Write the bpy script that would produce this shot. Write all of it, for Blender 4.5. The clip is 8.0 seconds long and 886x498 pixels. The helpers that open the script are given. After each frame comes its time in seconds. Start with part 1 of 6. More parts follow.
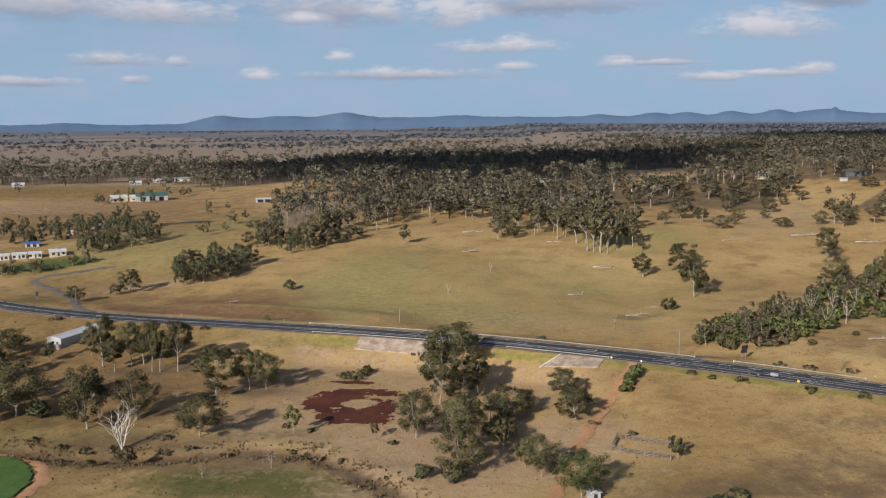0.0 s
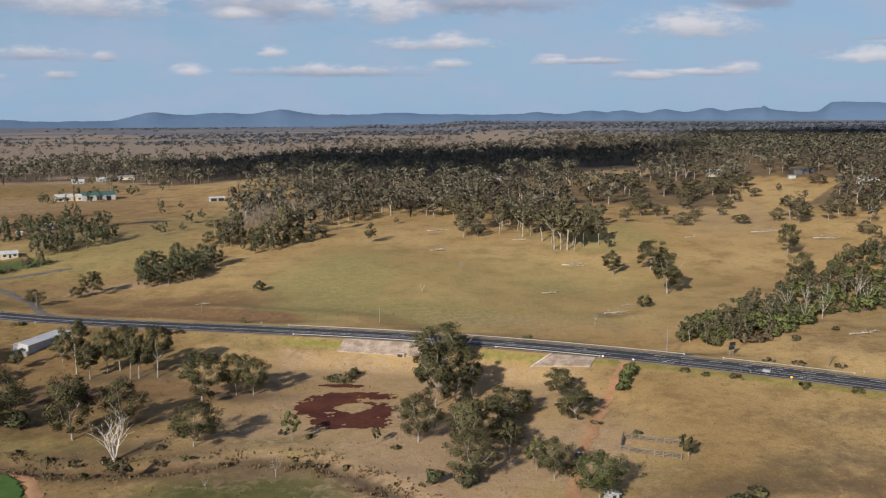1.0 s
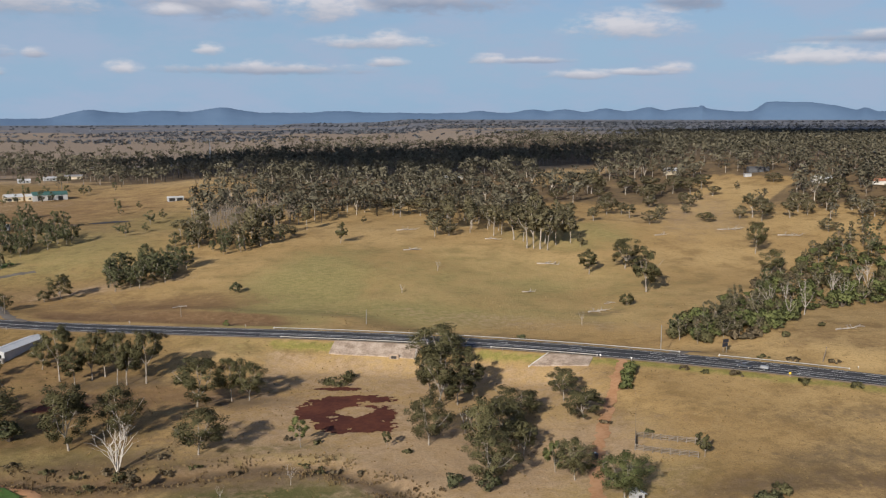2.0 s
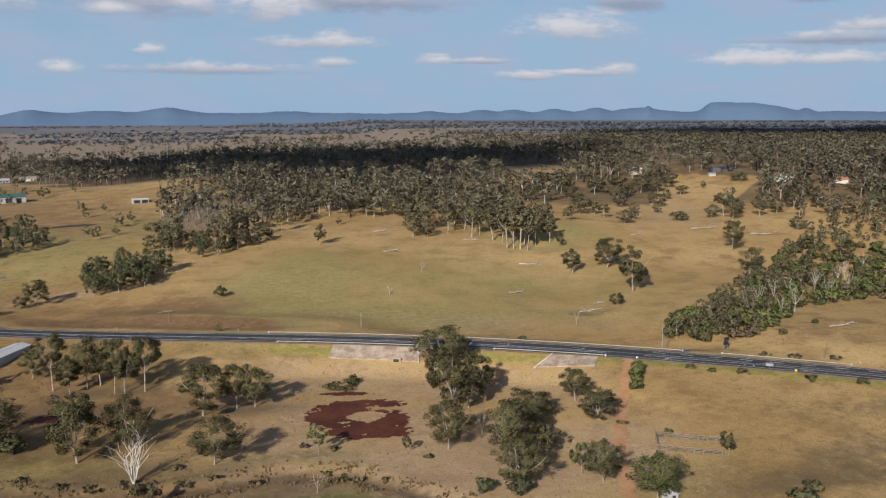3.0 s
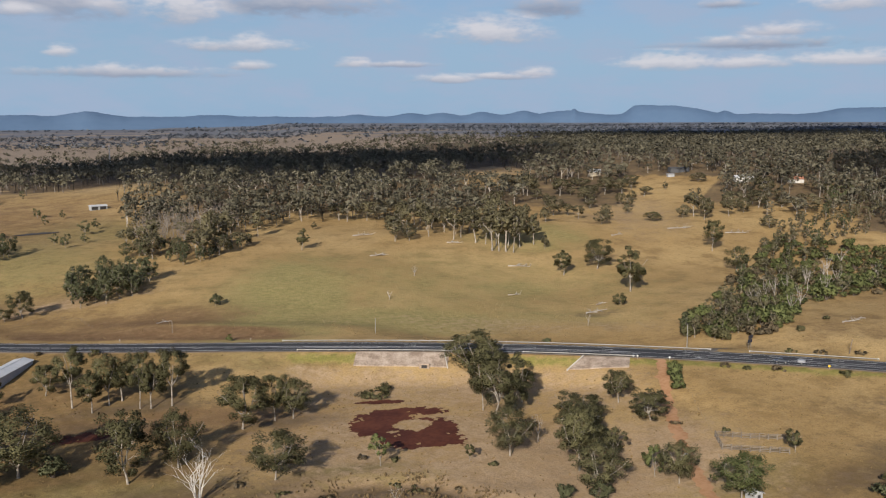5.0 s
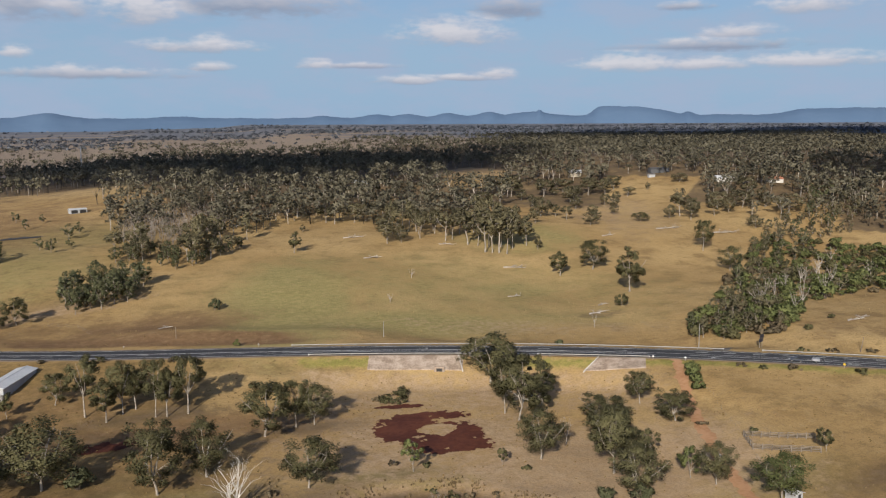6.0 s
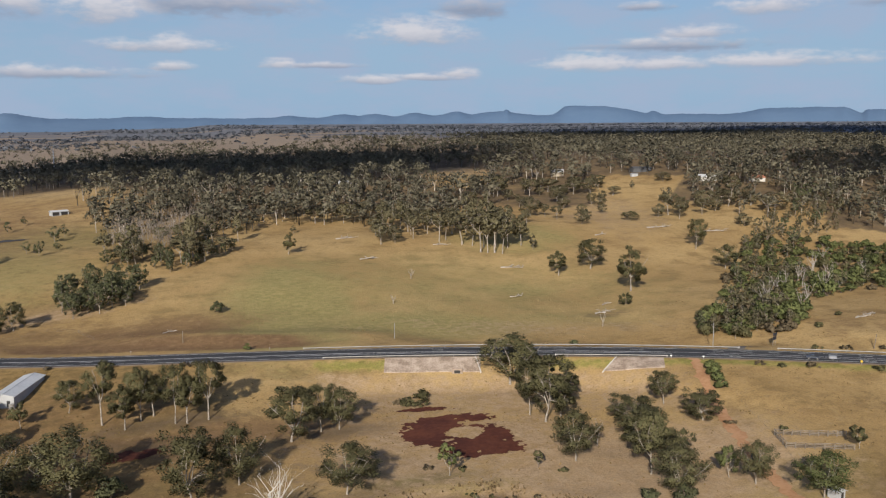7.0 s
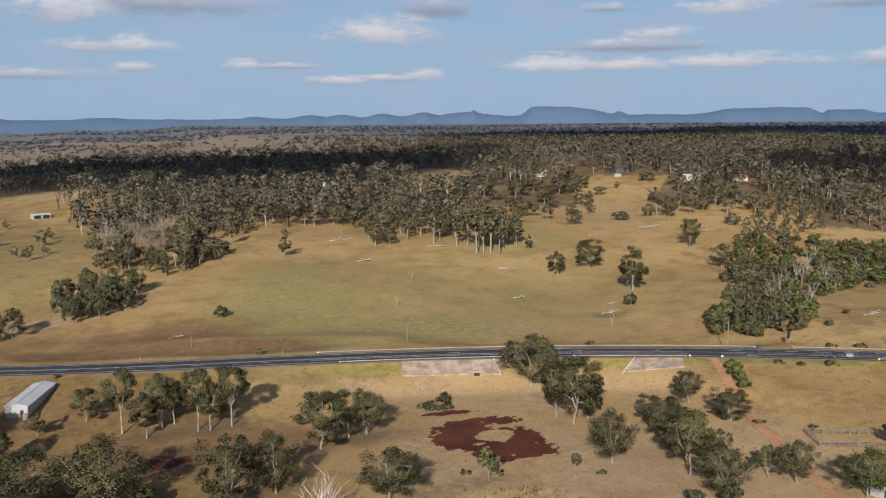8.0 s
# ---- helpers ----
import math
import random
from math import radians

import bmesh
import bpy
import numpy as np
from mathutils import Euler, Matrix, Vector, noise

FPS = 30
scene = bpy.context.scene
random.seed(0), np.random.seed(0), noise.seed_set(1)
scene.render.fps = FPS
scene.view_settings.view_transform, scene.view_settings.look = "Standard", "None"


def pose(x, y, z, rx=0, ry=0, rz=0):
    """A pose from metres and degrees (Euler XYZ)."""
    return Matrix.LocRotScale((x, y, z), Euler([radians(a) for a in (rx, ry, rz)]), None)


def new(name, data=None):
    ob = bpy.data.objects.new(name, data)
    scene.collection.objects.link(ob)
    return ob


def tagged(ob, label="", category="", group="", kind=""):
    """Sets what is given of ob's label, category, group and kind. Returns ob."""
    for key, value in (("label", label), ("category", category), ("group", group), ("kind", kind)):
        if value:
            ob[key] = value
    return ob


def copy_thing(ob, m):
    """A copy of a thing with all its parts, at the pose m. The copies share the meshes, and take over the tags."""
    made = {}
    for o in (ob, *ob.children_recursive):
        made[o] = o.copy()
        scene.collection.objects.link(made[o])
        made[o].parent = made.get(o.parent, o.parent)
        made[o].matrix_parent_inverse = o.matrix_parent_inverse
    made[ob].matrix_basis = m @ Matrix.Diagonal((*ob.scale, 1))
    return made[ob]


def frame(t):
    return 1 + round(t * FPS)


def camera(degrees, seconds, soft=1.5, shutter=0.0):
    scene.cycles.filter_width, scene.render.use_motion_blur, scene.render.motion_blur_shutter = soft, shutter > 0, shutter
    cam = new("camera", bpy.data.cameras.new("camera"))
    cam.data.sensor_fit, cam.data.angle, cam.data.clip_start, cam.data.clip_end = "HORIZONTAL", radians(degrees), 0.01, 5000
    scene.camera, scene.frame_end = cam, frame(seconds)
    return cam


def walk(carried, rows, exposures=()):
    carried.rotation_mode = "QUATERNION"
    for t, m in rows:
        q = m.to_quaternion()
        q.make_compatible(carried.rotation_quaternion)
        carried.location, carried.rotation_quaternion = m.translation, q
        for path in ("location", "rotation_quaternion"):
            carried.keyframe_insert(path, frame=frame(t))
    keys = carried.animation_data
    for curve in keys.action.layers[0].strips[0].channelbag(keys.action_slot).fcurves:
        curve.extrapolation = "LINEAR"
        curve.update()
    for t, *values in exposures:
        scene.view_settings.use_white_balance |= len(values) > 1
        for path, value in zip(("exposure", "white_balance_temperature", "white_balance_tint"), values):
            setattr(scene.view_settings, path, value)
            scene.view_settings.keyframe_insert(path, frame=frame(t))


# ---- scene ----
cam = camera(52.2, 8.0, 1.2)
METRES, EYE, TILT, LEAN, TURN = 150.0, 80.0, -8.0, 0.3, 0.0
ROWS = [
    (0.0, 0.0, 0.0, 0.0, -0.0, 0.0, -0.0),
    (0.5, -0.0606, 0.0176, 0.0025, -2.14, -0.11, 0.23),
    (1.0, -0.1229, 0.0345, 0.0054, -4.06, -0.17, 0.42),
    (1.5, -0.1853, 0.052, 0.0075, -5.92, -0.24, 0.58),
    (3.0, -0.3737, 0.1123, 0.0146, -11.18, -0.34, 1.27),
    (3.5, -0.4336, 0.1345, 0.016, -12.38, -0.32, 1.46),
    (4.0, -0.4911, 0.1573, 0.017, -13.62, -0.31, 1.67),
    (4.5, -0.5471, 0.1804, 0.0184, -14.82, -0.29, 1.88),
    (6.0, -0.7087, 0.2549, 0.0284, -18.35, -0.29, 2.52),
    (6.5, -0.7623, 0.2835, 0.032, -19.39, -0.34, 2.7),
    (7.0, -0.8152, 0.313, 0.0363, -20.59, -0.41, 2.9),
    (7.5, -0.8685, 0.3437, 0.0406, -22.09, -0.49, 3.14),
    (8.0, -0.9208, 0.3758, 0.0448, -22.82, -0.48, 3.3),
]
walk(cam, [(t, pose(0, 0, EYE, TILT, LEAN, TURN) @ pose(METRES * x, METRES * y, METRES * z, 90 + pitch, roll, yaw)) for t, x, y, z, yaw, pitch, roll in ROWS])

# ---- light ----
SUN_AZ, SUN_EL = 238.0, 24.5  # degrees; the way to the sun, counted from +x towards +y
to_sun = Vector((math.cos(radians(SUN_AZ)) * math.cos(radians(SUN_EL)), math.sin(radians(SUN_AZ)) * math.cos(radians(SUN_EL)), math.sin(radians(SUN_EL))))
sun = new("sun", bpy.data.lights.new("sun", "SUN"))
sun.data.energy, sun.data.angle, sun.data.color = 5.0, radians(0.55), (1.0, 0.91, 0.78)
sun.matrix_world = Matrix.Translation((0, 0, 300)) @ (-to_sun).to_track_quat("-Z", "Y").to_matrix().to_4x4()

# clouds in the sky: bearing, height, half width, half height in degrees, whiteness
CLOUDS_A = [
    (-23.5, 6.6, 7.0, 1.0, 0.55), (-16.8, 6.4, 4.0, 0.85, 0.75), (-6.7, 6.65, 4.2, 1.15, 0.42), (-3.6, 6.7, 1.4, 0.65, 0.85), (-8.4, 6.2, 1.4, 0.35, 0.8), (0.6, 6.55, 2.4, 1.1, 0.95), (6.0, 6.95, 5.8, 0.95, 0.25),
    (19.1, 5.3, 3.0, 0.85, 0.95), (22.7, 6.7, 2.2, 0.75, 0.0), (-19.8, 3.6, 2.1, 0.42, 0.5), (-15.9, 3.6, 0.65, 0.3, 0.65),
    (-11.3, 2.8, 0.95, 0.42, 0.95), (-6.4, 4.0, 0.75, 0.38, 0.95), (3.7, 4.5, 3.2, 0.42, 0.8), (4.4, 4.7, 1.1, 0.5, 0.98),
]
CLOUDS_B = [
    (4.4, 3.3, 1.1, 0.3, 0.7), (-2.9, 2.85, 5.2, 0.36, 0.45), (-3.6, 3.0, 0.9, 0.4, 0.8), (-18.4, 2.5, 0.75, 0.28, 0.6), (-24.3, 2.3, 2.4, 0.3, 0.4),
    (10.6, 3.5, 1.1, 0.32, 0.85), (13.3, 3.45, 2.3, 0.2, 0.5), (16.2, 2.55, 2.2, 0.3, 0.7), (21.6, 2.9, 1.2, 0.36, 0.9), (19.8, 2.7, 2.4, 0.22, 0.65),
    (30.0, 3.4, 2.9, 0.55, 1.0), (34.5, 3.3, 2.6, 0.42, 0.9), (41.0, 3.4, 4.8, 0.45, 0.95),
]
CLOUDS_C = [
    (34.5, 4.35, 4.8, 0.42, 0.15), (36.3, 5.1, 2.0, 0.42, 0.8), (40.2, 6.5, 2.6, 0.55, 0.9), (47.6, 6.5, 2.4, 0.45, 0.2), (48.6, 3.3, 1.5, 0.55, 0.7),
    (33.0, 6.7, 1.5, 0.3, 0.3), (-34.0, 5.0, 5.0, 0.8, 0.6), (58.0, 4.8, 5.5, 0.8, 0.7), (75.0, 6.0, 7.0, 1.0, 0.7), (-60.0, 6.0, 8.0, 1.1, 0.6),
]


class Nodes:
    """A short way to write node trees."""

    def __init__(self, tree):
        self.tree = tree
        tree.nodes.clear()

    def add(self, kind, settings=None, **links):
        node = self.tree.nodes.new(kind)
        s = settings or {}
        if "operation" in s:
            node.operation = s["operation"]
        if "use_clamp" in s:
            node.use_clamp = s["use_clamp"]
        if "data_type" in s:
            node.data_type, node.blend_type = s["data_type"], s["blend_type"]
        if "interpolation_type" in s:
            node.interpolation_type = s["interpolation_type"]
        if "attribute_name" in s:
            node.attribute_name = s["attribute_name"]
        for key, value in links.items():
            slot = node.inputs[int(key[1:])] if key[0] == "i" and key[1:].isdigit() else node.inputs[key.replace("_", " ")]
            if isinstance(value, bpy.types.NodeSocket):
                self.tree.links.new(value, slot)
            else:
                slot.default_value = value
        return node

    def math(self, op, a, b=0.0, c=0.0, clamp=False):
        return self.add("ShaderNodeMath", {"operation": op, "use_clamp": clamp}, i0=a, i1=b, i2=c).outputs[0]

    def mix(self, fac, a, b, kind="MIX"):
        node = self.add("ShaderNodeMix", {"data_type": "RGBA", "blend_type": kind}, i0=fac, i6=a, i7=b)
        return node.outputs[2]

    def noise(self, vector, scale, detail=3.0, rough=0.55):
        return self.add("ShaderNodeTexNoise", None, Vector=vector, Scale=scale, Detail=detail, Roughness=rough).outputs[0]

    def ramp(self, value, a, b):
        return self.add("ShaderNodeMapRange", {"interpolation_type": "SMOOTHSTEP"}, i0=value, i1=a, i2=b).outputs[0]


def make_world():
    world = bpy.data.worlds.new("sky")
    scene.world = world
    world.use_nodes = True
    n = Nodes(world.node_tree)
    sky_node = n.add("ShaderNodeTexSky")
    sky_node.sky_type, sky_node.sun_disc = "NISHITA", False
    sky_node.sun_elevation, sky_node.sun_rotation = radians(SUN_EL), radians(90 - SUN_AZ)
    sky_node.air_density, sky_node.dust_density, sky_node.ozone_density, sky_node.altitude = 1.0, 1.6, 2.0, 100.0
    sky = sky_node.outputs[0]
    way = n.add("ShaderNodeTexCoord").outputs["Generated"]
    xyz = n.add("ShaderNodeSeparateXYZ", None, i0=way).outputs
    az = n.math("MULTIPLY", n.math("ARCTAN2", xyz[0], xyz[1]), 57.29578)
    el = n.math("MULTIPLY", n.math("ARCSINE", xyz[2]), 57.29578)
    flat = n.add("ShaderNodeCombineXYZ", None, i0=az, i1=n.math("MULTIPLY", el, 2.6), i2=0.0).outputs[0]
    wisp = n.noise(flat, 0.5, 3.0, 0.5)
    fluff = n.noise(flat, 1.5, 2.5, 0.5)
    rough = n.math("ADD", n.math("MULTIPLY", n.math("SUBTRACT", wisp, 0.5), 2.2), n.math("MULTIPLY", n.math("SUBTRACT", fluff, 0.5), 1.1))
    density, white = 0.0, 0.0
    for a, e, w, h, bright in CLOUDS_A + CLOUDS_B + CLOUDS_C:
        u = n.math("DIVIDE", n.math("SUBTRACT", az, a), w * 1.15)
        v = n.math("DIVIDE", n.math("SUBTRACT", el, e), h * 1.3)
        low = n.math("MULTIPLY", n.math("MINIMUM", v, 0.0), 0.8)
        v2 = n.math("ADD", v, low)
        d = n.math("SUBTRACT", 1.0, n.math("SQRT", n.math("ADD", n.math("MULTIPLY", u, u), n.math("MULTIPLY", v2, v2))))
        here = n.math("MAXIMUM", n.math("ADD", d, 0.45), 0.0)
        tone = n.math("MULTIPLY", here, n.math("ADD", n.math("MULTIPLY", v, 0.85), bright * 0.85 - 0.08, clamp=False))
        density = n.math("MAXIMUM", density, here)
        white = n.math("MAXIMUM", white, tone)
    mask = n.ramp(n.math("ADD", density, n.math("MULTIPLY", rough, n.math("MINIMUM", n.math("MULTIPLY", density, 2.0), 0.85))), 0.12, 1.30)
    share = n.math("DIVIDE", white, n.math("MAXIMUM", density, 0.02), clamp=True)
    share = n.math("ADD", share, n.math("MULTIPLY", rough, 0.25), clamp=True)
    cloud = n.mix(share, (0.27, 0.305, 0.400, 1), (0.70, 0.675, 0.705, 1))
    veil = n.math("MULTIPLY", n.ramp(n.noise(flat, 0.16, 5.0, 0.6), 0.38, 0.66), 0.8)
    # thin haze whitens the lowest sky
    blue = n.add("ShaderNodeVectorMath", {"operation": "MULTIPLY"}, i0=sky, i1=(0.066, 0.074, 0.092)).outputs[0]
    low_sky = n.mix(n.ramp(el, 14.0, 1.0), blue, n.mix(0.9, blue, (0.315, 0.465, 0.645, 1)))
    low_sky = n.mix(n.math("MULTIPLY", veil, n.ramp(el, 16.0, 6.0)), low_sky, (0.360, 0.445, 0.600, 1))
    up = n.ramp(el, 0.3, 1.6)
    colour = n.mix(n.math("MULTIPLY", n.math("MULTIPLY", mask, up), 0.80), low_sky, cloud)
    back = n.add("ShaderNodeBackground", None, Color=colour, Strength=1.0)
    n.add("ShaderNodeOutputWorld", None, Surface=back.outputs[0])


make_world()
scene.view_settings.exposure = 0.0

# ---- materials ----


def material(name, colours, scale=1.0, fine=6.0, rough=0.85, bump=0.0, spread=0.0, island=0.0, metal=0.0, through_light=0.0, attr="", clear=0.0):
    """Two colours mixed by noise at two scales; spread: shade by object; island: shade by loose piece."""
    m = bpy.data.materials.new(name)
    m.use_nodes = True
    n = Nodes(m.node_tree)
    at = n.add("ShaderNodeTexCoord").outputs["Object"]
    big, small = n.noise(at, scale, 3.0), n.noise(at, scale * fine, 4.0)
    mixed = n.math("ADD", n.math("MULTIPLY", big, 0.6), n.math("MULTIPLY", small, 0.4))
    colour = n.mix(n.ramp(mixed, 0.36, 0.64), (*colours[0], 1), (*colours[1], 1))
    shade = 1.0
    if spread:
        pick = n.add("ShaderNodeObjectInfo").outputs["Random"]
        shade = n.math("ADD", n.math("MULTIPLY", n.math("SUBTRACT", pick, 0.5), 2 * spread), 1.0)
    if attr:
        pick = n.add("ShaderNodeAttribute", {"attribute_name": attr}).outputs["Fac"]
        shade = n.math("MULTIPLY", shade, n.math("ADD", n.math("MULTIPLY", n.math("SUBTRACT", pick, 0.5), 0.55), 1.0))
    if island:
        pick = n.add("ShaderNodeNewGeometry").outputs["Random Per Island"]
        shade = n.math("MULTIPLY", shade, n.math("ADD", n.math("MULTIPLY", n.math("SUBTRACT", pick, 0.5), 2 * island), 1.0))
    if spread or island or attr:
        colour = n.add("ShaderNodeVectorMath", {"operation": "SCALE"}, Vector=colour, Scale=shade).outputs[0]
    shader = n.add("ShaderNodeBsdfPrincipled", None, Base_Color=colour, Roughness=rough, Metallic=metal)
    shader.inputs["Specular IOR Level"].default_value = 0.25 if rough > 0.6 else 0.5
    if bump:
        n.tree.links.new(n.add("ShaderNodeBump", None, Strength=0.6, Distance=bump, Height=mixed).outputs[0], shader.inputs["Normal"])
    out = shader.outputs[0]
    if through_light:
        thin = n.add("ShaderNodeBsdfTranslucent", None, Color=colour).outputs[0]
        out = n.add("ShaderNodeMixShader", None, i0=through_light, i1=out, i2=thin).outputs[0]
    if clear:
        gap = n.add("ShaderNodeBsdfTransparent").outputs[0]
        out = n.add("ShaderNodeMixShader", None, i0=clear, i1=out, i2=gap).outputs[0]
    n.add("ShaderNodeOutputMaterial", None, Surface=out)
    return m


LEAF = material("gum_leaves", ((0.098, 0.094, 0.044), (0.158, 0.146, 0.072)), 0.25, 5, 0.85, spread=0.20, island=0.10, through_light=0.22)
# lighter copy for gums farther off, with some haze lift in the colour
LEAF_MID = material("hazed_gum_leaves", ((0.132, 0.120, 0.068), (0.200, 0.176, 0.102)), 0.25, 5, 0.85, spread=0.22, island=0.10, through_light=0.20)
LEAF_DARK = material("dark_leaves", ((0.086, 0.094, 0.048), (0.140, 0.144, 0.074)), 0.3, 5, 0.85, spread=0.2, island=0.14, through_light=0.18)
LEAF_BRIGHT = material("green_leaves", ((0.118, 0.138, 0.050), (0.182, 0.196, 0.078)), 0.3, 5, 0.85, spread=0.2, island=0.14, through_light=0.20)
LEAF_DRY = material("dry_leaves", ((0.130, 0.106, 0.066), (0.196, 0.152, 0.094)), 0.3, 5, 0.7, spread=0.2, island=0.3, through_light=0.2)
# leaves of the far woods, lightened: distance haze is put into the colour
LEAF_FAR = material("hazed_wood_leaves", ((0.134, 0.124, 0.086), (0.186, 0.170, 0.120)), 0.02, 12, 0.85, island=0.10, through_light=0.20, attr="tint")
# the farthest woods: haze blue mixed into the base colour
LEAF_HAZE = material("hazed_far_leaves", ((0.140, 0.158, 0.184), (0.172, 0.186, 0.206)), 0.004, 12, 0.8, island=0.06, through_light=0.20, attr="tint")
BARK = material("pale_gum_bark", ((0.20, 0.170, 0.140), (0.45, 0.405, 0.345)), 0.5, 5, 0.8, bump=0.05, spread=0.12)
BARK_DARK = material("brown_bark", ((0.12, 0.095, 0.075), (0.22, 0.18, 0.145)), 0.5, 5, 0.85, bump=0.05, spread=0.12)
BARK_GREY = material("grey_twigs", ((0.185, 0.160, 0.135), (0.310, 0.270, 0.230)), 0.6, 6, 0.85, spread=0.15)
BARK_DEAD = material("bleached_wood", ((0.28, 0.245, 0.21), (0.47, 0.43, 0.38)), 0.6, 6, 0.8, bump=0.04, spread=0.1)


def ground_material():
    m = bpy.data.materials.new("dry_pasture")
    m.use_nodes = True
    n = Nodes(m.node_tree)
    at = n.add("ShaderNodeNewGeometry").outputs["Position"]
    broad, mid, fine, grain = n.noise(at, 0.011, 4, 0.6), n.noise(at, 0.06, 5, 0.62), n.noise(at, 0.35, 5, 0.65), n.noise(at, 1.6, 3, 0.7)
    tan = n.mix(n.ramp(broad, 0.36, 0.66), (0.412, 0.274, 0.119, 1), (0.508, 0.356, 0.165, 1))
    tan = n.mix(n.math("MULTIPLY", n.ramp(mid, 0.46, 0.68), 0.65), tan, (0.235, 0.152, 0.066, 1))
    tan = n.mix(n.math("MULTIPLY", n.ramp(fine, 0.54, 0.72), 0.55), tan, (0.150, 0.108, 0.054, 1))
    tan = n.mix(n.math("MULTIPLY", n.ramp(fine, 0.46, 0.28), 0.35), tan, (0.400, 0.300, 0.170, 1))

    def layer(base, attr, colour, other, soft=0.30):
        amount = n.add("ShaderNodeAttribute", {"attribute_name": attr}).outputs["Fac"]
        rough = n.math("ADD", n.math("MULTIPLY", n.math("SUBTRACT", mid, 0.5), 0.9), n.math("MULTIPLY", n.math("SUBTRACT", fine, 0.5), 0.9))
        amount = n.ramp(n.math("ADD", amount, n.math("MULTIPLY", rough, n.ramp(amount, 0.0, 0.25))), 0.5 - soft, 0.5 + soft)
        return n.mix(amount, base, n.mix(n.ramp(fine, 0.35, 0.65), colour, other))

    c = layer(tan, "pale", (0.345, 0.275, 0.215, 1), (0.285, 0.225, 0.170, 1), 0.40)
    c = layer(c, "rank", (0.205, 0.136, 0.055, 1), (0.335, 0.225, 0.092, 1), 0.45)
    c = layer(c, "green", (0.286, 0.250, 0.098, 1), (0.376, 0.310, 0.134, 1), 0.45)
    c = layer(c, "lush", (0.092, 0.100, 0.034, 1), (0.142, 0.138, 0.050, 1), 0.35)
    c = layer(c, "verge", (0.330, 0.285, 0.085, 1), (0.240, 0.225, 0.065, 1), 0.40)
    c = layer(c, "brown", (0.195, 0.115, 0.060, 1), (0.265, 0.165, 0.085, 1), 0.40)
    c = layer(c, "dirt", (0.425, 0.295, 0.170, 1), (0.485, 0.350, 0.218, 1), 0.30)
    c = layer(c, "dark_brown", (0.105, 0.078, 0.050, 1), (0.165, 0.120, 0.078, 1), 0.45)
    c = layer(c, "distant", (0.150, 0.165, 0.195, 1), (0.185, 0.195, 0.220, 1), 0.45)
    c = n.mix(n.math("MULTIPLY", n.ramp(grain, 0.42, 0.68), 0.34), c, (0.12, 0.09, 0.05, 1))
    blot = n.noise(at, 0.16, 6, 0.72)
    rank = n.add("ShaderNodeAttribute", {"attribute_name": "rank"}).outputs["Fac"]
    c = n.mix(n.math("MULTIPLY", n.ramp(blot, 0.50, 0.68), n.math("ADD", n.math("MULTIPLY", rank, 0.55), 0.16)), c, (0.125, 0.090, 0.045, 1))
    c = n.mix(n.math("MULTIPLY", n.ramp(blot, 0.47, 0.32), 0.25), c, (0.450, 0.335, 0.180, 1))
    high = n.math("ADD", n.math("MULTIPLY", fine, 1.0), n.math("MULTIPLY", grain, 0.45))
    bump = n.add("ShaderNodeBump", None, Strength=0.45, Distance=0.6, Height=high).outputs[0]
    shader = n.add("ShaderNodeBsdfPrincipled", None, Base_Color=c, Roughness=0.95, Normal=bump)
    shader.inputs["Specular IOR Level"].default_value = 0.1
    n.add("ShaderNodeOutputMaterial", None, Surface=shader.outputs[0])
    return m


GROUND = ground_material()
ASPHALT = material("asphalt", ((0.042, 0.043, 0.047), (0.062, 0.062, 0.066)), 0.12, 8, 0.8)
ASPHALT_OLD = material("grey_asphalt", ((0.13, 0.115, 0.10), (0.19, 0.17, 0.15)), 0.2, 8, 0.9)
LINE_PAINT = material("road_paint", ((0.62, 0.62, 0.60), (0.78, 0.78, 0.76)), 0.6, 6, 0.6)
GRAVEL = material("shoulder_gravel", ((0.26, 0.205, 0.15), (0.36, 0.29, 0.22)), 0.3, 8, 0.95, bump=0.05)
DIRT = material("red_dirt", ((0.38, 0.200, 0.100), (0.48, 0.280, 0.155)), 0.12, 8, 0.95, bump=0.05)
CONCRETE = material("stained_concrete", ((0.25, 0.190, 0.145), (0.47, 0.385, 0.315)), 0.30, 6, 0.9, bump=0.02, spread=0.05)
# the hills' haze is painted: blue air tone as base colour
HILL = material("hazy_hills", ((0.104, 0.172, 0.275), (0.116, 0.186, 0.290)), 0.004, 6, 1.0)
CLOUD_WHITE = material("cloud_vapour", ((0.80, 0.80, 0.80), (0.88, 0.88, 0.88)), 0.01, 5, 1.0, clear=0.71)


def part(name, bm, mat, parent=None, label=""):
    """Links a bmesh as one mesh object."""
    me = bpy.data.meshes.new(name)
    bm.to_mesh(me)
    bm.free()
    for m in mat if isinstance(mat, (list, tuple)) else [mat]:
        me.materials.append(m)
    ob = new(name, me)
    ob.parent = parent
    return tagged(ob, label)


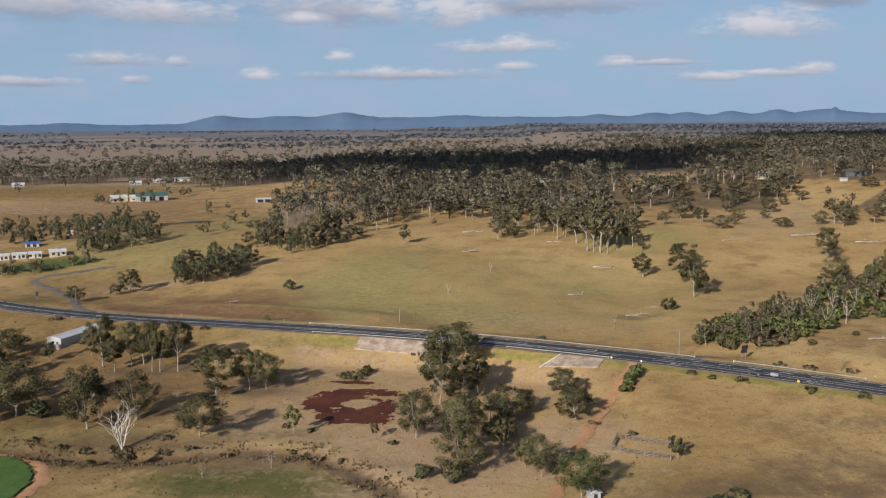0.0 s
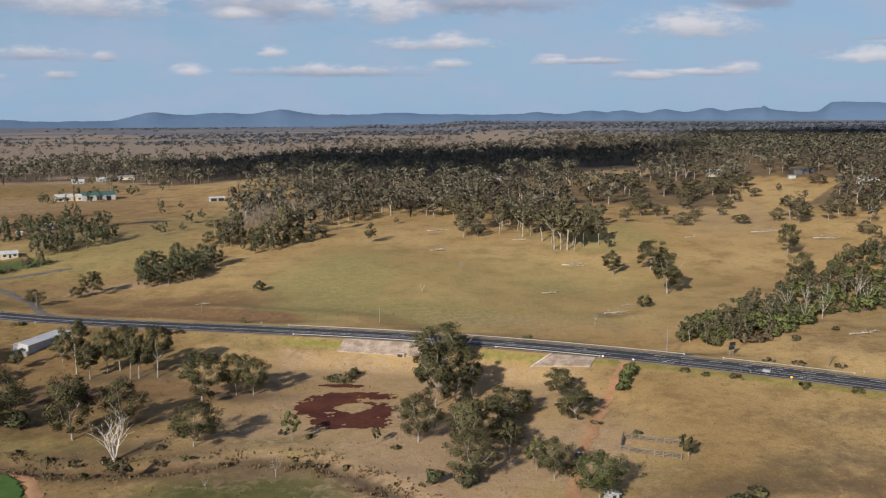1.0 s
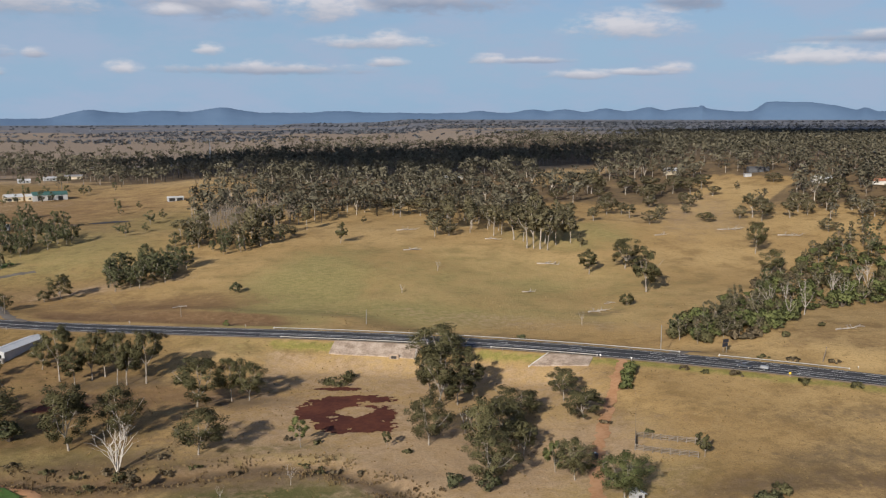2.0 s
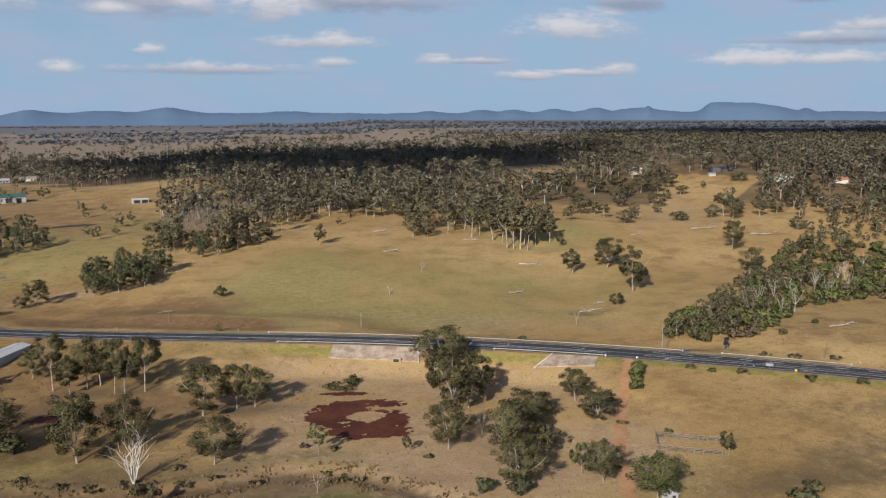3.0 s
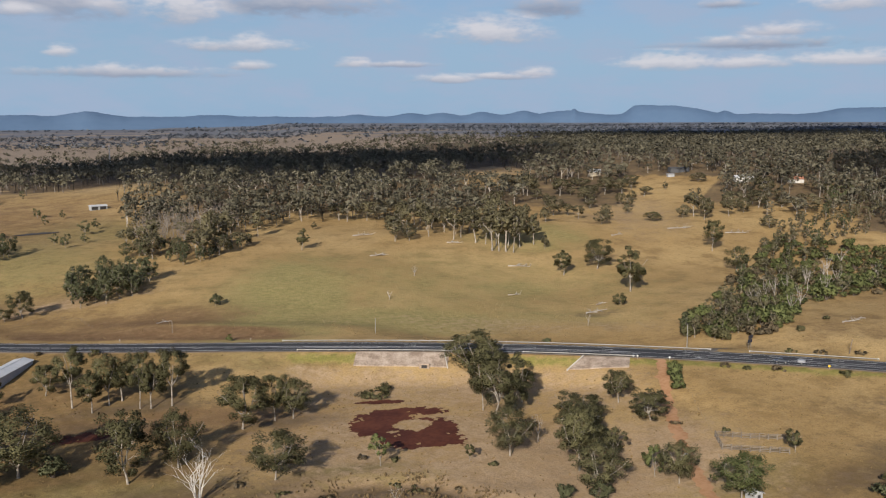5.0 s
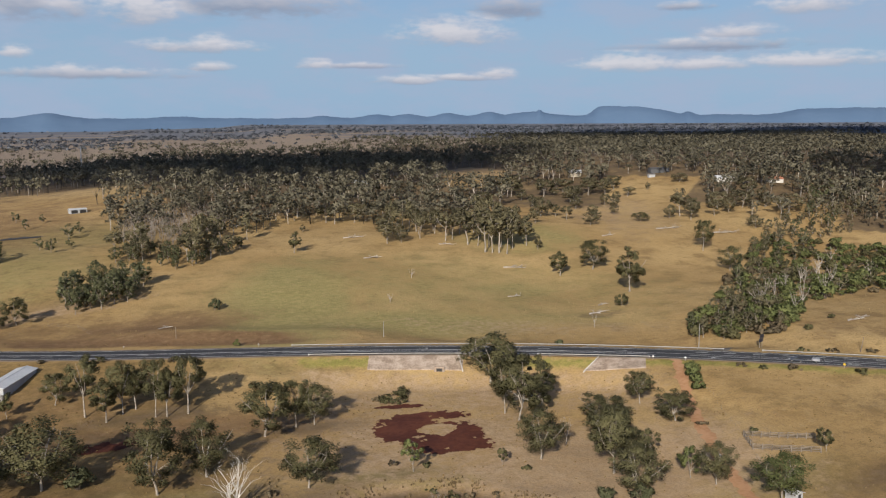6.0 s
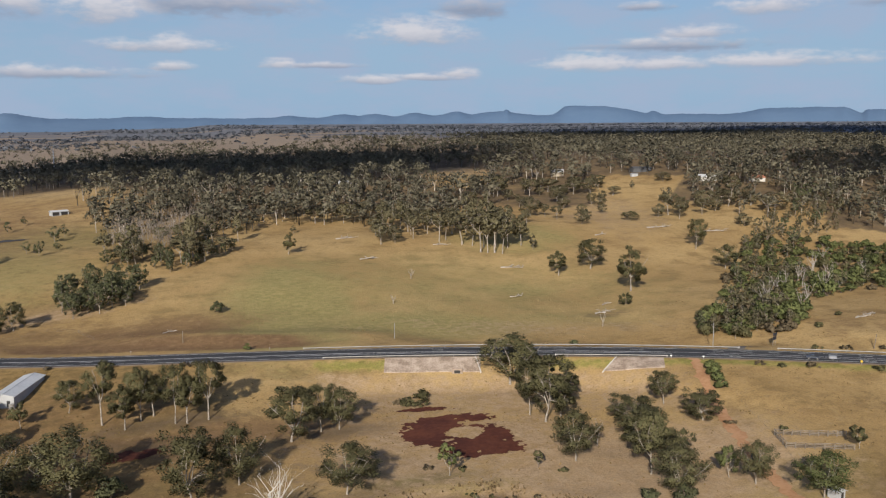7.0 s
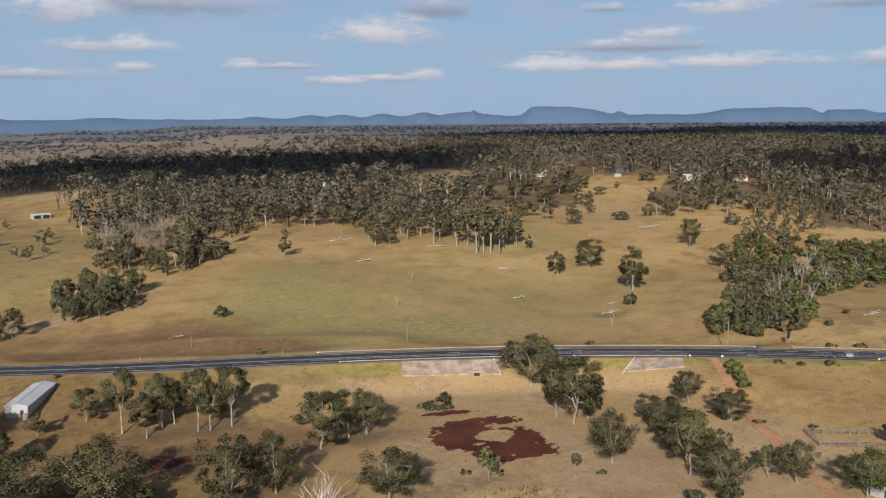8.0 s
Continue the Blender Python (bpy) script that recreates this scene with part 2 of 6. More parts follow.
def part_np(name, verts, faces, mat, parent=None, label="", smooth=False, normals=None):
    """The same from arrays; faces: index rows of one length, or a list of such arrays."""
    me = bpy.data.meshes.new(name)
    blocks = faces if isinstance(faces, list) else [faces]
    blocks = [np.asarray(b, dtype=np.int64) for b in blocks if len(b)]
    loops = np.concatenate([b.ravel() for b in blocks])
    totals = np.concatenate([np.full(len(b), b.shape[1]) for b in blocks])
    me.vertices.add(len(verts))
    me.vertices.foreach_set("co", np.asarray(verts, dtype=np.float32).ravel())
    me.loops.add(len(loops))
    me.loops.foreach_set("vertex_index", loops.astype(np.int32))
    me.polygons.add(len(totals))
    me.polygons.foreach_set("loop_start", np.concatenate([[0], np.cumsum(totals)[:-1]]).astype(np.int32))
    me.polygons.foreach_set("loop_total", totals.astype(np.int32))
    me.polygons.foreach_set("use_smooth", np.full(len(totals), smooth, dtype=bool))
    for m in mat if isinstance(mat, (list, tuple)) else [mat]:
        me.materials.append(m)
    me.update(calc_edges=True)
    if normals is not None:
        me.normals_split_custom_set_from_vertices(normals)
    ob = new(name, me)
    ob.parent = parent
    return tagged(ob, label)


# ---- the lie of the land ----


def sm(a, b, t):
    t = np.clip((np.asarray(t, dtype=float) - a) / (b - a), 0.0, 1.0)
    return t * t * (3 - 2 * t)


def road_y(x):
    x = np.asarray(x, dtype=float)
    u = np.clip(x, -210.0, 170.0) / 100
    y = 338.9 - 42.8 * u - 10.4 * u ** 2 - 2.45 * u ** 3 + 0.91 * u ** 4
    return y - 0.8 * np.maximum(x - 170, 0) - 0.6 * np.minimum(x + 210, 0)


def road_z(x):
    return -2.0 + 0.016 * np.clip(x, -220.0, 170.0)


def strip(x, y, points, half):
    """1 along a polyline, falling to 0 at half a width."""
    best = np.full(np.shape(x), 1e9)
    for (ax, ay), (bx, by) in zip(points, points[1:]):
        l2 = (bx - ax) ** 2 + (by - ay) ** 2
        t = np.clip(((x - ax) * (bx - ax) + (y - ay) * (by - ay)) / l2, 0, 1)
        best = np.minimum(best, np.hypot(x - ax - t * (bx - ax), y - ay - t * (by - ay)))
    return np.clip(1 - (best / half) ** 2, 0, 1)


CREEK = [(-140, 246), (-100, 236), (-74, 234), (-54, 240), (-35, 236), (-25, 226), (-15, 215), (-6, 200), (4, 180)]


def ground_z(x, y):
    x, y = np.asarray(x, dtype=float), np.asarray(y, dtype=float)
    v = (y - road_y(x)) * 0.92
    zr = road_z(x)
    n = -6 + 14 * sm(440, 600, y) + 14 * sm(600, 900, y)
    n = n + 8.5 * sm(80, 140, x) * (1 - 0.6 * sm(300, 430, y))
    n = n + 14 * sm(230, 400, x) * sm(500, 700, y) - 8 * sm(100, 250, -x) * sm(600, 850, y)
    n = n + 5 * np.exp(-((x + 40) / 80) ** 2 - ((y - 480) / 50) ** 2)
    n = n + 3.0 * sm(-140, -100, x) * sm(-10, 40, -x) * np.exp(-((v - 30) / 14) ** 2)
    s = -9.6 + 4.6 * sm(10, 75, x) + 2.0 * sm(100, 200, x)
    w = 24 + 40 * (sm(35, 75, x) + sm(40, 100, -x))
    z = np.where(v >= 0, zr + (n - zr) * sm(7.5, 34, v), zr + (s - zr) * np.clip((-v - 7.5) / (w - 7.5), 0, 1) ** 0.9)
    calm = sm(8, 16, np.abs(v)) * (1 - 0.8 * sm(-60, -50, x) * sm(-5, 5, -x) * sm(250, 262, y) * sm(-315, -300, -y))
    for a, kx, ky, p in ((0.20, 0.05, 0.04, 1), (0.16, -0.07, 0.06, 2), (0.10, 0.15, 0.11, 0.4), (0.08, -0.13, 0.2, 3)):
        z = z + a * np.sin(x * kx + y * ky + p) * calm
    return z - 0.12 * (1 - sm(7, 9, np.abs(v))) + 32 * sm(2500, 4800, np.hypot(x, y)) - 1.3 * strip(x, y, CREEK, 5.0)


def gz(x, y):
    return float(ground_z(x, y))


def blob(x, y, cx, cy, rx, ry, turn=0.0):
    c, s = math.cos(radians(turn)), math.sin(radians(turn))
    u, v = (x - cx) * c + (y - cy) * s, -(x - cx) * s + (y - cy) * c
    return np.exp(-((u / rx) ** 2 + (v / ry) ** 2) ** 1.5 * 0.7)


def axis(lo, hi, step, ends, grow):
    a = list(np.arange(lo, hi + step / 2, step))
    d, s = step, a[-1]
    while s < ends[1]:
        d *= grow
        s += d
        a.append(min(s, ends[1]))
    d, s = step, a[0]
    while s > ends[0]:
        d *= grow
        s -= d
        a.insert(0, max(s, ends[0]))
    return np.array(a)


def inside(poly, x, y):
    """Even-odd test for arrays of points."""
    hit = np.zeros(np.shape(x), dtype=bool)
    for (ax, ay), (bx, by) in zip(poly, poly[1:] + poly[:1]):
        cross = ((ay > y) != (by > y)) & (x < (bx - ax) * (y - ay) / ((by - ay) or 1e-9) + ax)
        hit ^= cross
    return hit


def field(x, y, size, seed):
    """Smooth noise from 0 to 1 for arrays."""
    r = np.random.default_rng(seed)
    total = np.zeros(np.shape(x))
    for k in range(9):
        a, w = r.uniform(0, 6.28), (0.6 + 0.25 * k) / size * 6.28
        total = total + np.sin(x * math.cos(a) * w + y * math.sin(a) * w + r.uniform(0, 6.28)) / (1 + 0.12 * k)
    return 0.5 + total / 7.0


EAST_WOOD = [(345, 530), (420, 480), (700, 560), (760, 700), (560, 760), (470, 700), (420, 640)]
HILL_CLEARING = [(177, 883), (150, 790), (204, 802), (275, 942), (262, 1040), (200, 1010)]
SLOPE_CLEARING = [(137, 559), (150, 480), (300, 531), (243, 595), (372, 735), (310, 800), (181, 570)]


def cover(x, y):
    """How thickly the country is wooded, from 0 to 1."""
    r = np.hypot(x, y)
    bearing = np.degrees(np.arctan2(x, y))
    right = sm(-14, -2, bearing)
    c = 0.05 + 0.80 * right
    c = c * sm(700, 850, r + 90 * right)
    # the plain beyond: open to the west, wooded to the east
    plain = 0.07 + 0.30 * sm(-8, 4, bearing) + 0.58 * sm(14, 22, bearing)
    mix = sm(1560, 1760, r + 130 * (field(x, y, 500, 12) - 0.5))
    c = c * (1 - mix) + plain * mix
    c = np.maximum(c, 0.75 * sm(900, 1000, y) * sm(-1250, -1150, -y) * sm(-420, -300, x) * sm(-20, 20, x + 420))
    c = np.where(inside(HILL_CLEARING, x, y), 0.0, c)
    c = np.where(inside(SLOPE_CLEARING, x, y), 0.0, c)
    c = np.where((x < -140) & (y < 890 + 0.35 * x * -1 * (x > -600)), 0.0, c)
    # broken rows of trees along the farm boundaries
    rows = sm(0.45, 0.54, field(x * 0.45, y * 1.5, 300, 21))
    c = np.maximum(c, (0.05 + 0.75 * rows) * sm(900, 980, r) * sm(-1650, -1550, -r) * sm(-40, -36, bearing) * sm(4, 9, -bearing))
    c = np.maximum(c, 0.85 * inside(EAST_WOOD, x, y))
    # open farmland between the woods, far off
    c = np.where((field(x, y, 900, 4) > 0.58) & (r > 1700), c * 0.2, c)
    return c


def make_ground():
    xs = axis(-250, 250, 2.5, (-4850, 4850), 1.05)
    ys = axis(175, 560, 2.5, (-1500, 4850), 1.035)
    gx, gy = np.meshgrid(xs, ys)
    z = ground_z(gx, gy)
    rng = np.random.default_rng(5)
    v = (gy - road_y(gx)) * 0.92
    calm = sm(8, 14, np.abs(v))
    z = z + rng.normal(0, 0.03, z.shape) * calm
    ny, nx = gx.shape
    idx = np.arange(nx * ny).reshape(ny, nx)
    faces = np.stack([idx[:-1, :-1], idx[:-1, 1:], idx[1:, 1:], idx[1:, :-1]], -1).reshape(-1, 4)
    ob = part_np("ground", np.stack([gx, gy, z], -1).reshape(-1, 3), faces, GROUND, smooth=True)
    tagged(ob, "dry tan pasture with greener hollows and bare patches", "ground", kind="structure")
    b = lambda *a: blob(gx, gy, *a)
    side = sm(7, 10, -v) * sm(-24, -12, v)
    far = np.hypot(gx, gy)
    layers = {
        # pale: the far rise is distance haze put into colour; blobs are soil tone
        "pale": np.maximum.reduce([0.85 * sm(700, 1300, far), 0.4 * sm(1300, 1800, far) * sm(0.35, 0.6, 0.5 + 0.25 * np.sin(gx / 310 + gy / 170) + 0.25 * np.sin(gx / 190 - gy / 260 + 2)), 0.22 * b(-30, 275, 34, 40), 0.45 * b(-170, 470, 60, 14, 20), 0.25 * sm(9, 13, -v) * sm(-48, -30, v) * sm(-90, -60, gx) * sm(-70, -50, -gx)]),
        # rank by (60, 203): dull grass, with tree shade put into the colour too
        "rank": np.maximum.reduce([0.85 * sm(72, 105, -gx) * sm(6, 10, -v) * sm(-20, 0, gy - 170), 0.6 * b(-190, 480, 70, 45), 0.55 * b(-330, 900, 120, 70), 0.3 * b(150, 320, 50, 25, -30), 0.9 * b(-400, 890, 130, 80), 0.75 * b(-320, 740, 90, 60), 0.65 * b(-290, 640, 70, 40), 0.6 * b(-150, 645, 35, 20), 0.5 * b(-150, 400, 60, 22, 12), 0.48 * b(-215, 600, 100, 150), 0.6 * b(-215, 430, 80, 40), 0.36 * b(100, 248, 60, 45), 0.7 * b(60, 203, 28, 17), 0.3 * b(100, 200, 40, 14, -12), 0.55 * sm(12, 40, -gx) * sm(6, 10, -v) * sm(-24, -16, v)]),
        "green": np.maximum.reduce([0.6 * b(34, 216, 24, 15), 1.0 * b(-45, 445, 32, 85, -12), 0.95 * b(-5, 405, 56, 26, -20), 0.7 * b(70, 455, 30, 22), 0.6 * b(45, 395, 60, 18, -20), 0.5 * b(30, 455, 120, 85, -15), 0.7 * b(-190, 560, 60, 80), 0.65 * b(-150, 650, 50, 60),
                                    0.75 * b(-55, 242, 45, 6), 0.6 * b(-115, 250, 40, 10), 0.7 * b(120, 560, 40, 40), 0.5 * b(-215, 460, 30, 12)]),
        "lush": np.maximum.reduce([0.95 * b(-48, 217, 34, 13), 0.75 * b(-52, 251, 20, 5), 0.7 * b(-112, 238, 22, 7), 0.55 * b(-105, 271, 34, 6), 0.65 * b(-205, 435, 26, 9, -15), 0.95 * b(-230, 513, 26, 15, 25), 0.55 * b(-205, 440, 18, 10, -30), 0.35 * side * sm(-50, -44, gx) * sm(28, 34, -gx), 0.6 * b(-75, 241, 30, 3), 0.5 * b(-118, 262, 12, 5)]),
        # brown by (45, 212): partly brown ground, partly tree shade painted in
        "brown": np.maximum.reduce([0.6 * b(-88, 238, 62, 15), 0.45 * b(-190, 455, 60, 35), 0.35 * b(45, 212, 40, 16, -20), 0.2 * b(95, 235, 60, 30, -20), 0.9 * sm(9, 14, v) * sm(-36, -26, -v) * sm(-175, -150, gx) * sm(36, 62, -gx), 0.35 * b(140, 315, 60, 25, -30), 0.75 * b(-100, 302, 50, 14), 0.68 * b(-105, 424, 46, 24, 12), 0.58 * b(-260, 700, 140, 170), 0.5 * b(-108, 275, 40, 18), 0.55 * b(-150, 330, 50, 30), 0.35 * b(15, 285, 16, 20), 0.5 * b(100, 190, 45, 18), 0.45 * b(-150, 440, 40, 20),
                                    0.8 * strip(gx, gy, CREEK, 7.0), 0.35 * b(160, 210, 60, 14, -15)]),
        "dirt": np.maximum.reduce([0.5 * sm(12, 17, -v) * sm(-60, -40, v) * sm(-70, -50, gx) * sm(-60, -45, -gx), 0.58 * b(-34, 266, 54, 46), 0.85 * b(6, 236, 48, 34), 0.4 * b(40, 382, 80, 16, -22), 0.5 * b(-10, 310, 30, 12), 0.6 * b(-140, 470, 40, 12, 20), 0.45 * b(230, 640, 40, 120, -20), 0.5 * b(-340, 760, 120, 60)]),
        "dark_brown": np.maximum.reduce([0.5 * b(-72, 231, 60, 7), 0.55 * b(-100, 245, 40, 10), 0.5 * b(-130, 300, 40, 12), 0.3 * b(-80, 268, 30, 8), 0.6 * b(95, 215, 22, 9), 0.5 * b(130, 235, 40, 7, -10), 0.55 * b(75, 200, 30, 8), 0.7 * b(-105, 318, 26, 6), 0.5 * b(-64, 294, 18, 7), 0.7 * strip(gx, gy, CREEK, 3.5), 0.2 * b(10, 240, 24, 24), 0.5 * b(85, 390, 14, 5)]),
    }
    # far ground goes blue-grey with distance: air haze put into its colour
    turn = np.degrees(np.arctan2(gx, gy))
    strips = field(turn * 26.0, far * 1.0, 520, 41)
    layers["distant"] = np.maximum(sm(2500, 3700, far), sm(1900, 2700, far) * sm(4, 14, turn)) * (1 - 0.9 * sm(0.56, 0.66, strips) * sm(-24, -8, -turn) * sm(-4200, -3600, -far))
    # ground turns dark brown where tree cover is thick
    layers["dark_brown"] = np.maximum(layers["dark_brown"], 0.75 * sm(0.4, 0.75, cover(gx, gy)))
    layers["verge"] = 0.9 * sm(7.2, 9, -v) * sm(-16, -11, v) * np.maximum(sm(14, 20, gx), sm(-62, -54, gx) * sm(29, 33, -gx))
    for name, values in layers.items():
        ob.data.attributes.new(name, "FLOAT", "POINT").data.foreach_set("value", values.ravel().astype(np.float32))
    return ob


make_ground()


def ribbon(name, x0, x1, left, right, lift, mat, parent=None, step=3.0, label="", thick=0.0):
    """A strip along the road between two offsets from its middle line (plus: away from the creek side)."""
    n = max(2, int(abs(x1 - x0) / step) + 1)
    x = np.linspace(x0, x1, n)
    y = road_y(x)
    dx, dy = np.gradient(x), np.gradient(y)
    l = np.hypot(dx, dy)
    nx, ny = -dy / l, dx / l
    rows = []
    for off in (left, right):
        rows.append(np.stack([x + nx * off, y + ny * off, road_z(x) + lift], -1))
    v = np.concatenate(rows)
    i = np.arange(n - 1)
    f = np.stack([i, i + 1, n + i + 1, n + i], -1)
    if left > right:
        f = f[:, ::-1]
    return part_np(name, v, f, mat, parent, label)

# ---- road ----
road = tagged(ribbon("road", -900, 700, -6.3, 6.4, 0.0, ASPHALT), "dark two-lane asphalt highway with white edge lines", "road", kind="structure")
shoulder = tagged(ribbon("shoulder", -900, 700, -7.6, 7.5, -0.05, GRAVEL), "pale gravel shoulders beside the asphalt", "road shoulder", kind="structure")
for off in (-5.0, 5.2):
    tagged(ribbon("edge_line", -700, 500, off - 0.14, off + 0.14, 0.02, LINE_PAINT, road), kind="")

# ---- trees ----


def tube(verts, faces, a, b, ra, rb, sides):
    """A tapered piece of limb between two points."""
    d = (b - a).normalized()
    u = d.orthogonal().normalized()
    w = d.cross(u)
    start = len(verts)
    for p, r in ((a, ra), (b, rb)):
        for k in range(sides):
            t = 2 * math.pi * k / sides
            verts.append(p + (u * math.cos(t) + w * math.sin(t)) * r)
    for k in range(sides):
        faces.append((start + k, start + (k + 1) % sides, start + sides + (k + 1) % sides, start + sides + k))


def bent_tube(points, radii, sides):
    """A limb through several points, in one piece."""
    verts, faces = [], []
    for k, (p, r) in enumerate(zip(points, radii)):
        d = (points[min(k + 1, len(points) - 1)] - points[max(k - 1, 0)]).normalized()
        u = d.cross(Vector((0, 0, 1))).normalized()
        w = d.cross(u)
        verts += [tuple(p + (u * math.cos(2 * math.pi * i / sides) + w * math.sin(2 * math.pi * i / sides)) * r) for i in range(sides)]
    for k in range(len(points) - 1):
        faces += [(k * sides + i, k * sides + (i + 1) % sides, (k + 1) * sides + (i + 1) % sides, (k + 1) * sides + i) for i in range(sides)]
    return verts, np.array(faces)


def leaf_cloud(rng, centres, radii, count, size, flat=0.75):
    """Small leaf sprays spread in lumps round the ends of the limbs."""
    centres, radii = np.array(centres), np.array(radii)
    which = np.repeat(np.arange(len(centres)), count)
    n = len(which)
    way = rng.normal(size=(n, 3))
    way /= np.linalg.norm(way, axis=1)[:, None]
    reach = rng.random(n) ** 0.45
    p = centres[which] + way * (reach * radii[which])[:, None] * np.array([1, 1, flat])
    a = rng.normal(size=(n, 3)) * np.array([1, 1, 0.7])
    a /= np.linalg.norm(a, axis=1)[:, None]
    # blades face outwards more often than not, so that the lumps take light and shade
    b = np.cross(a, way + rng.normal(size=(n, 3)) * 0.38)
    b /= np.linalg.norm(b, axis=1)[:, None] + 1e-6
    s = size * (0.6 + 0.8 * rng.random(n))[:, None]
    # each spray is turned outwards, and shades with the roundness of its lump and of the whole crown
    out = p - centres.mean(axis=0)
    out = out / (np.linalg.norm(out, axis=1)[:, None] + 1e-6) * 0.8 + way * 0.6 + rng.normal(size=(n, 3)) * 0.16
    out /= np.linalg.norm(out, axis=1)[:, None] + 1e-6
    b = np.where((np.cross(a, b) * out).sum(axis=1)[:, None] > 0, b, -b)
    v = np.stack([p - a * s * 0.7, p - b * s * 0.45, p + a * s * 0.7, p + b * s * 0.45], 1).reshape(-1, 3)
    f = np.arange(4 * n).reshape(-1, 4)
    return v, f, np.repeat(out, 4, axis=0)


def grow(seed, h, crown, fork=0.3, limbs=4, lumps=40, low=0.34, ragged=0.35, lean=0.06, girth=1.0, twig=1.0):
    """Limbs of a gum tree: tubes, and the ends at which leaves sit, in an uneven crown."""
    rng = random.Random(seed)
    verts, faces, ends = [], [], []
    r0 = 0.0155 * h * girth
    p, d = Vector((0, 0, -0.4)), Vector((rng.uniform(-lean, lean), rng.uniform(-lean, lean), 1)).normalized()
    for k in range(3):
        q = p + d * (fork * h + 0.4) / 3
        tube(verts, faces, p, q, r0 * (1.3 if k == 0 else 1 - 0.12 * k), r0 * (1 - 0.12 * (k + 1)), 7)
        p = q
        d = (d + Vector((rng.uniform(-0.12, 0.12), rng.uniform(-0.12, 0.12), 0.1))).normalized()
    nodes = []
    turn = rng.uniform(0, 6.28)
    for i in range(limbs):
        az = turn + i * 6.283 / limbs + rng.uniform(-0.5, 0.5)
        tip = rng.uniform(0.35, 0.9) if i else 0.1
        a, r = p, r0 * 0.6
        out = Vector((math.cos(az) * tip, math.sin(az) * tip, 1.0)).normalized()
        for k in range(4):
            b = a + out * ((0.86 - fork) * h / 4) * rng.uniform(0.8, 1.1)
            tube(verts, faces, a, b, r, r * 0.74, 6 - k // 2)
            nodes.append((b, r * 0.6))
            a, r = b, r * 0.74
            out = (out + Vector((rng.uniform(-0.28, 0.28), rng.uniform(-0.28, 0.28), 0.12))).normalized()
    lobes = [(rng.uniform(0, 6.28), rng.uniform(-0.8, 0.9), rng.uniform(0.5, 1.0)) for _ in range(6)]
    mid, tall = (low + 1.0) / 2 * h, (1.0 - low) / 2 * h
    for k in range(lumps):
        az, el = rng.uniform(0, 6.28), math.asin(rng.uniform(-0.9, 1.0))
        push = max(s * math.exp(-((math.cos(az - a) - 1) ** 2) * 1.2 - (math.sin(el) - e) ** 2 * 0.8) for a, e, s in lobes)
        reach = (1 - ragged * 0.7 + ragged * 0.95 * push) * rng.uniform(0.55, 0.98)
        c = p * 0 + Vector((p.x + math.cos(az) * math.cos(el) * crown / 2 * reach, p.y + math.sin(az) * math.cos(el) * crown / 2 * reach, mid + math.sin(el) * tall * reach))
        node, r = min(nodes, key=lambda n: (n[0] - c).length + max(0.0, n[0].z - c.z))
        bend = node.lerp(c, 0.5) + Vector((0, 0, 0.02 * h))
        tube(verts, faces, node, bend, r * 0.5 * twig, r * 0.34 * twig, 4)
        tube(verts, faces, bend, c, r * 0.34 * twig, r * 0.12 * twig, 3)
        ends.append(c)
    return verts, faces, ends


def shape_to(verts, ends, h, crown):
    """Scales a grown tree to its height and the width of its crown."""
    z = max(p.z for p in ends) + 0.08 * h
    w = 2 * sorted(math.hypot(p.x, p.y) for p in ends)[int(len(ends) * 0.9)] + 0.20 * crown
    m = Matrix.Diagonal((crown / w, crown / w, h / z))
    for v in verts:
        v[:] = m @ v
    return [m @ p for p in ends]


def gum_tree(name, seed, h, crown, leaf=LEAF, bark=BARK, leaves=46, size=0.62, label="", category="tree", **kind):
    """A tree as a thing: trunk with limbs, and a crown of leaf sprays."""
    verts, faces, ends = grow(seed, h, crown, **kind)
    ends = shape_to(verts, ends, h, crown)
    rng = np.random.default_rng(seed)
    top = tagged(new(name), label, category)
    part_np("trunk", [tuple(v) for v in verts], np.array(faces), bark, top, smooth=True)
    if leaves:
        radii = [crown * rng.uniform(0.085, 0.14) for _ in ends]
        v, f, out = leaf_cloud(rng, [tuple(e) for e in ends], radii, leaves, size, 1.0)
        part_np("crown", v, f, leaf, top, smooth=True, normals=out)
    return top


def shrub(name, seed, h, crown, leaf, leaves=60, size=0.4, label="", category="bush", lumps=14):
    rng = np.random.default_rng(seed)
    verts, faces, cs, rs = [], [], [], []
    for k in range(lumps):
        az, out = rng.uniform(0, 6.28), crown * 0.40 * math.sqrt(rng.random())
        z = h * (0.25 + 0.52 * rng.random() * (1 - (out / (crown * 0.5)) ** 2))
        cs.append((math.cos(az) * out, math.sin(az) * out, z))
        rs.append(0.17 * min(crown, h * 1.6) * rng.uniform(0.8, 1.3))
        if k % 2 == 0:
            tube(verts, faces, Vector((0, 0, -0.2)), Vector(cs[-1]), 0.018 * h, 0.006 * h, 4)
    top = tagged(new(name), label, category)
    part_np("stem", [tuple(v) for v in verts], np.array(faces), BARK_DARK, top)
    v, f, out = leaf_cloud(rng, cs, rs, leaves, size, 0.8)
    v[:, 2] = np.maximum(v[:, 2], 0.03)
    part_np("foliage", v, f, leaf, top, smooth=True, normals=out)
    return top


def stand(ob, x, y, turn=0.0, size=1.0, tall=1.0):
    """The place of a thing on the ground."""
    return Matrix.LocRotScale((x, y, gz(x, y) - 0.1), Euler((0, 0, radians(turn))), (size, size, size * tall))


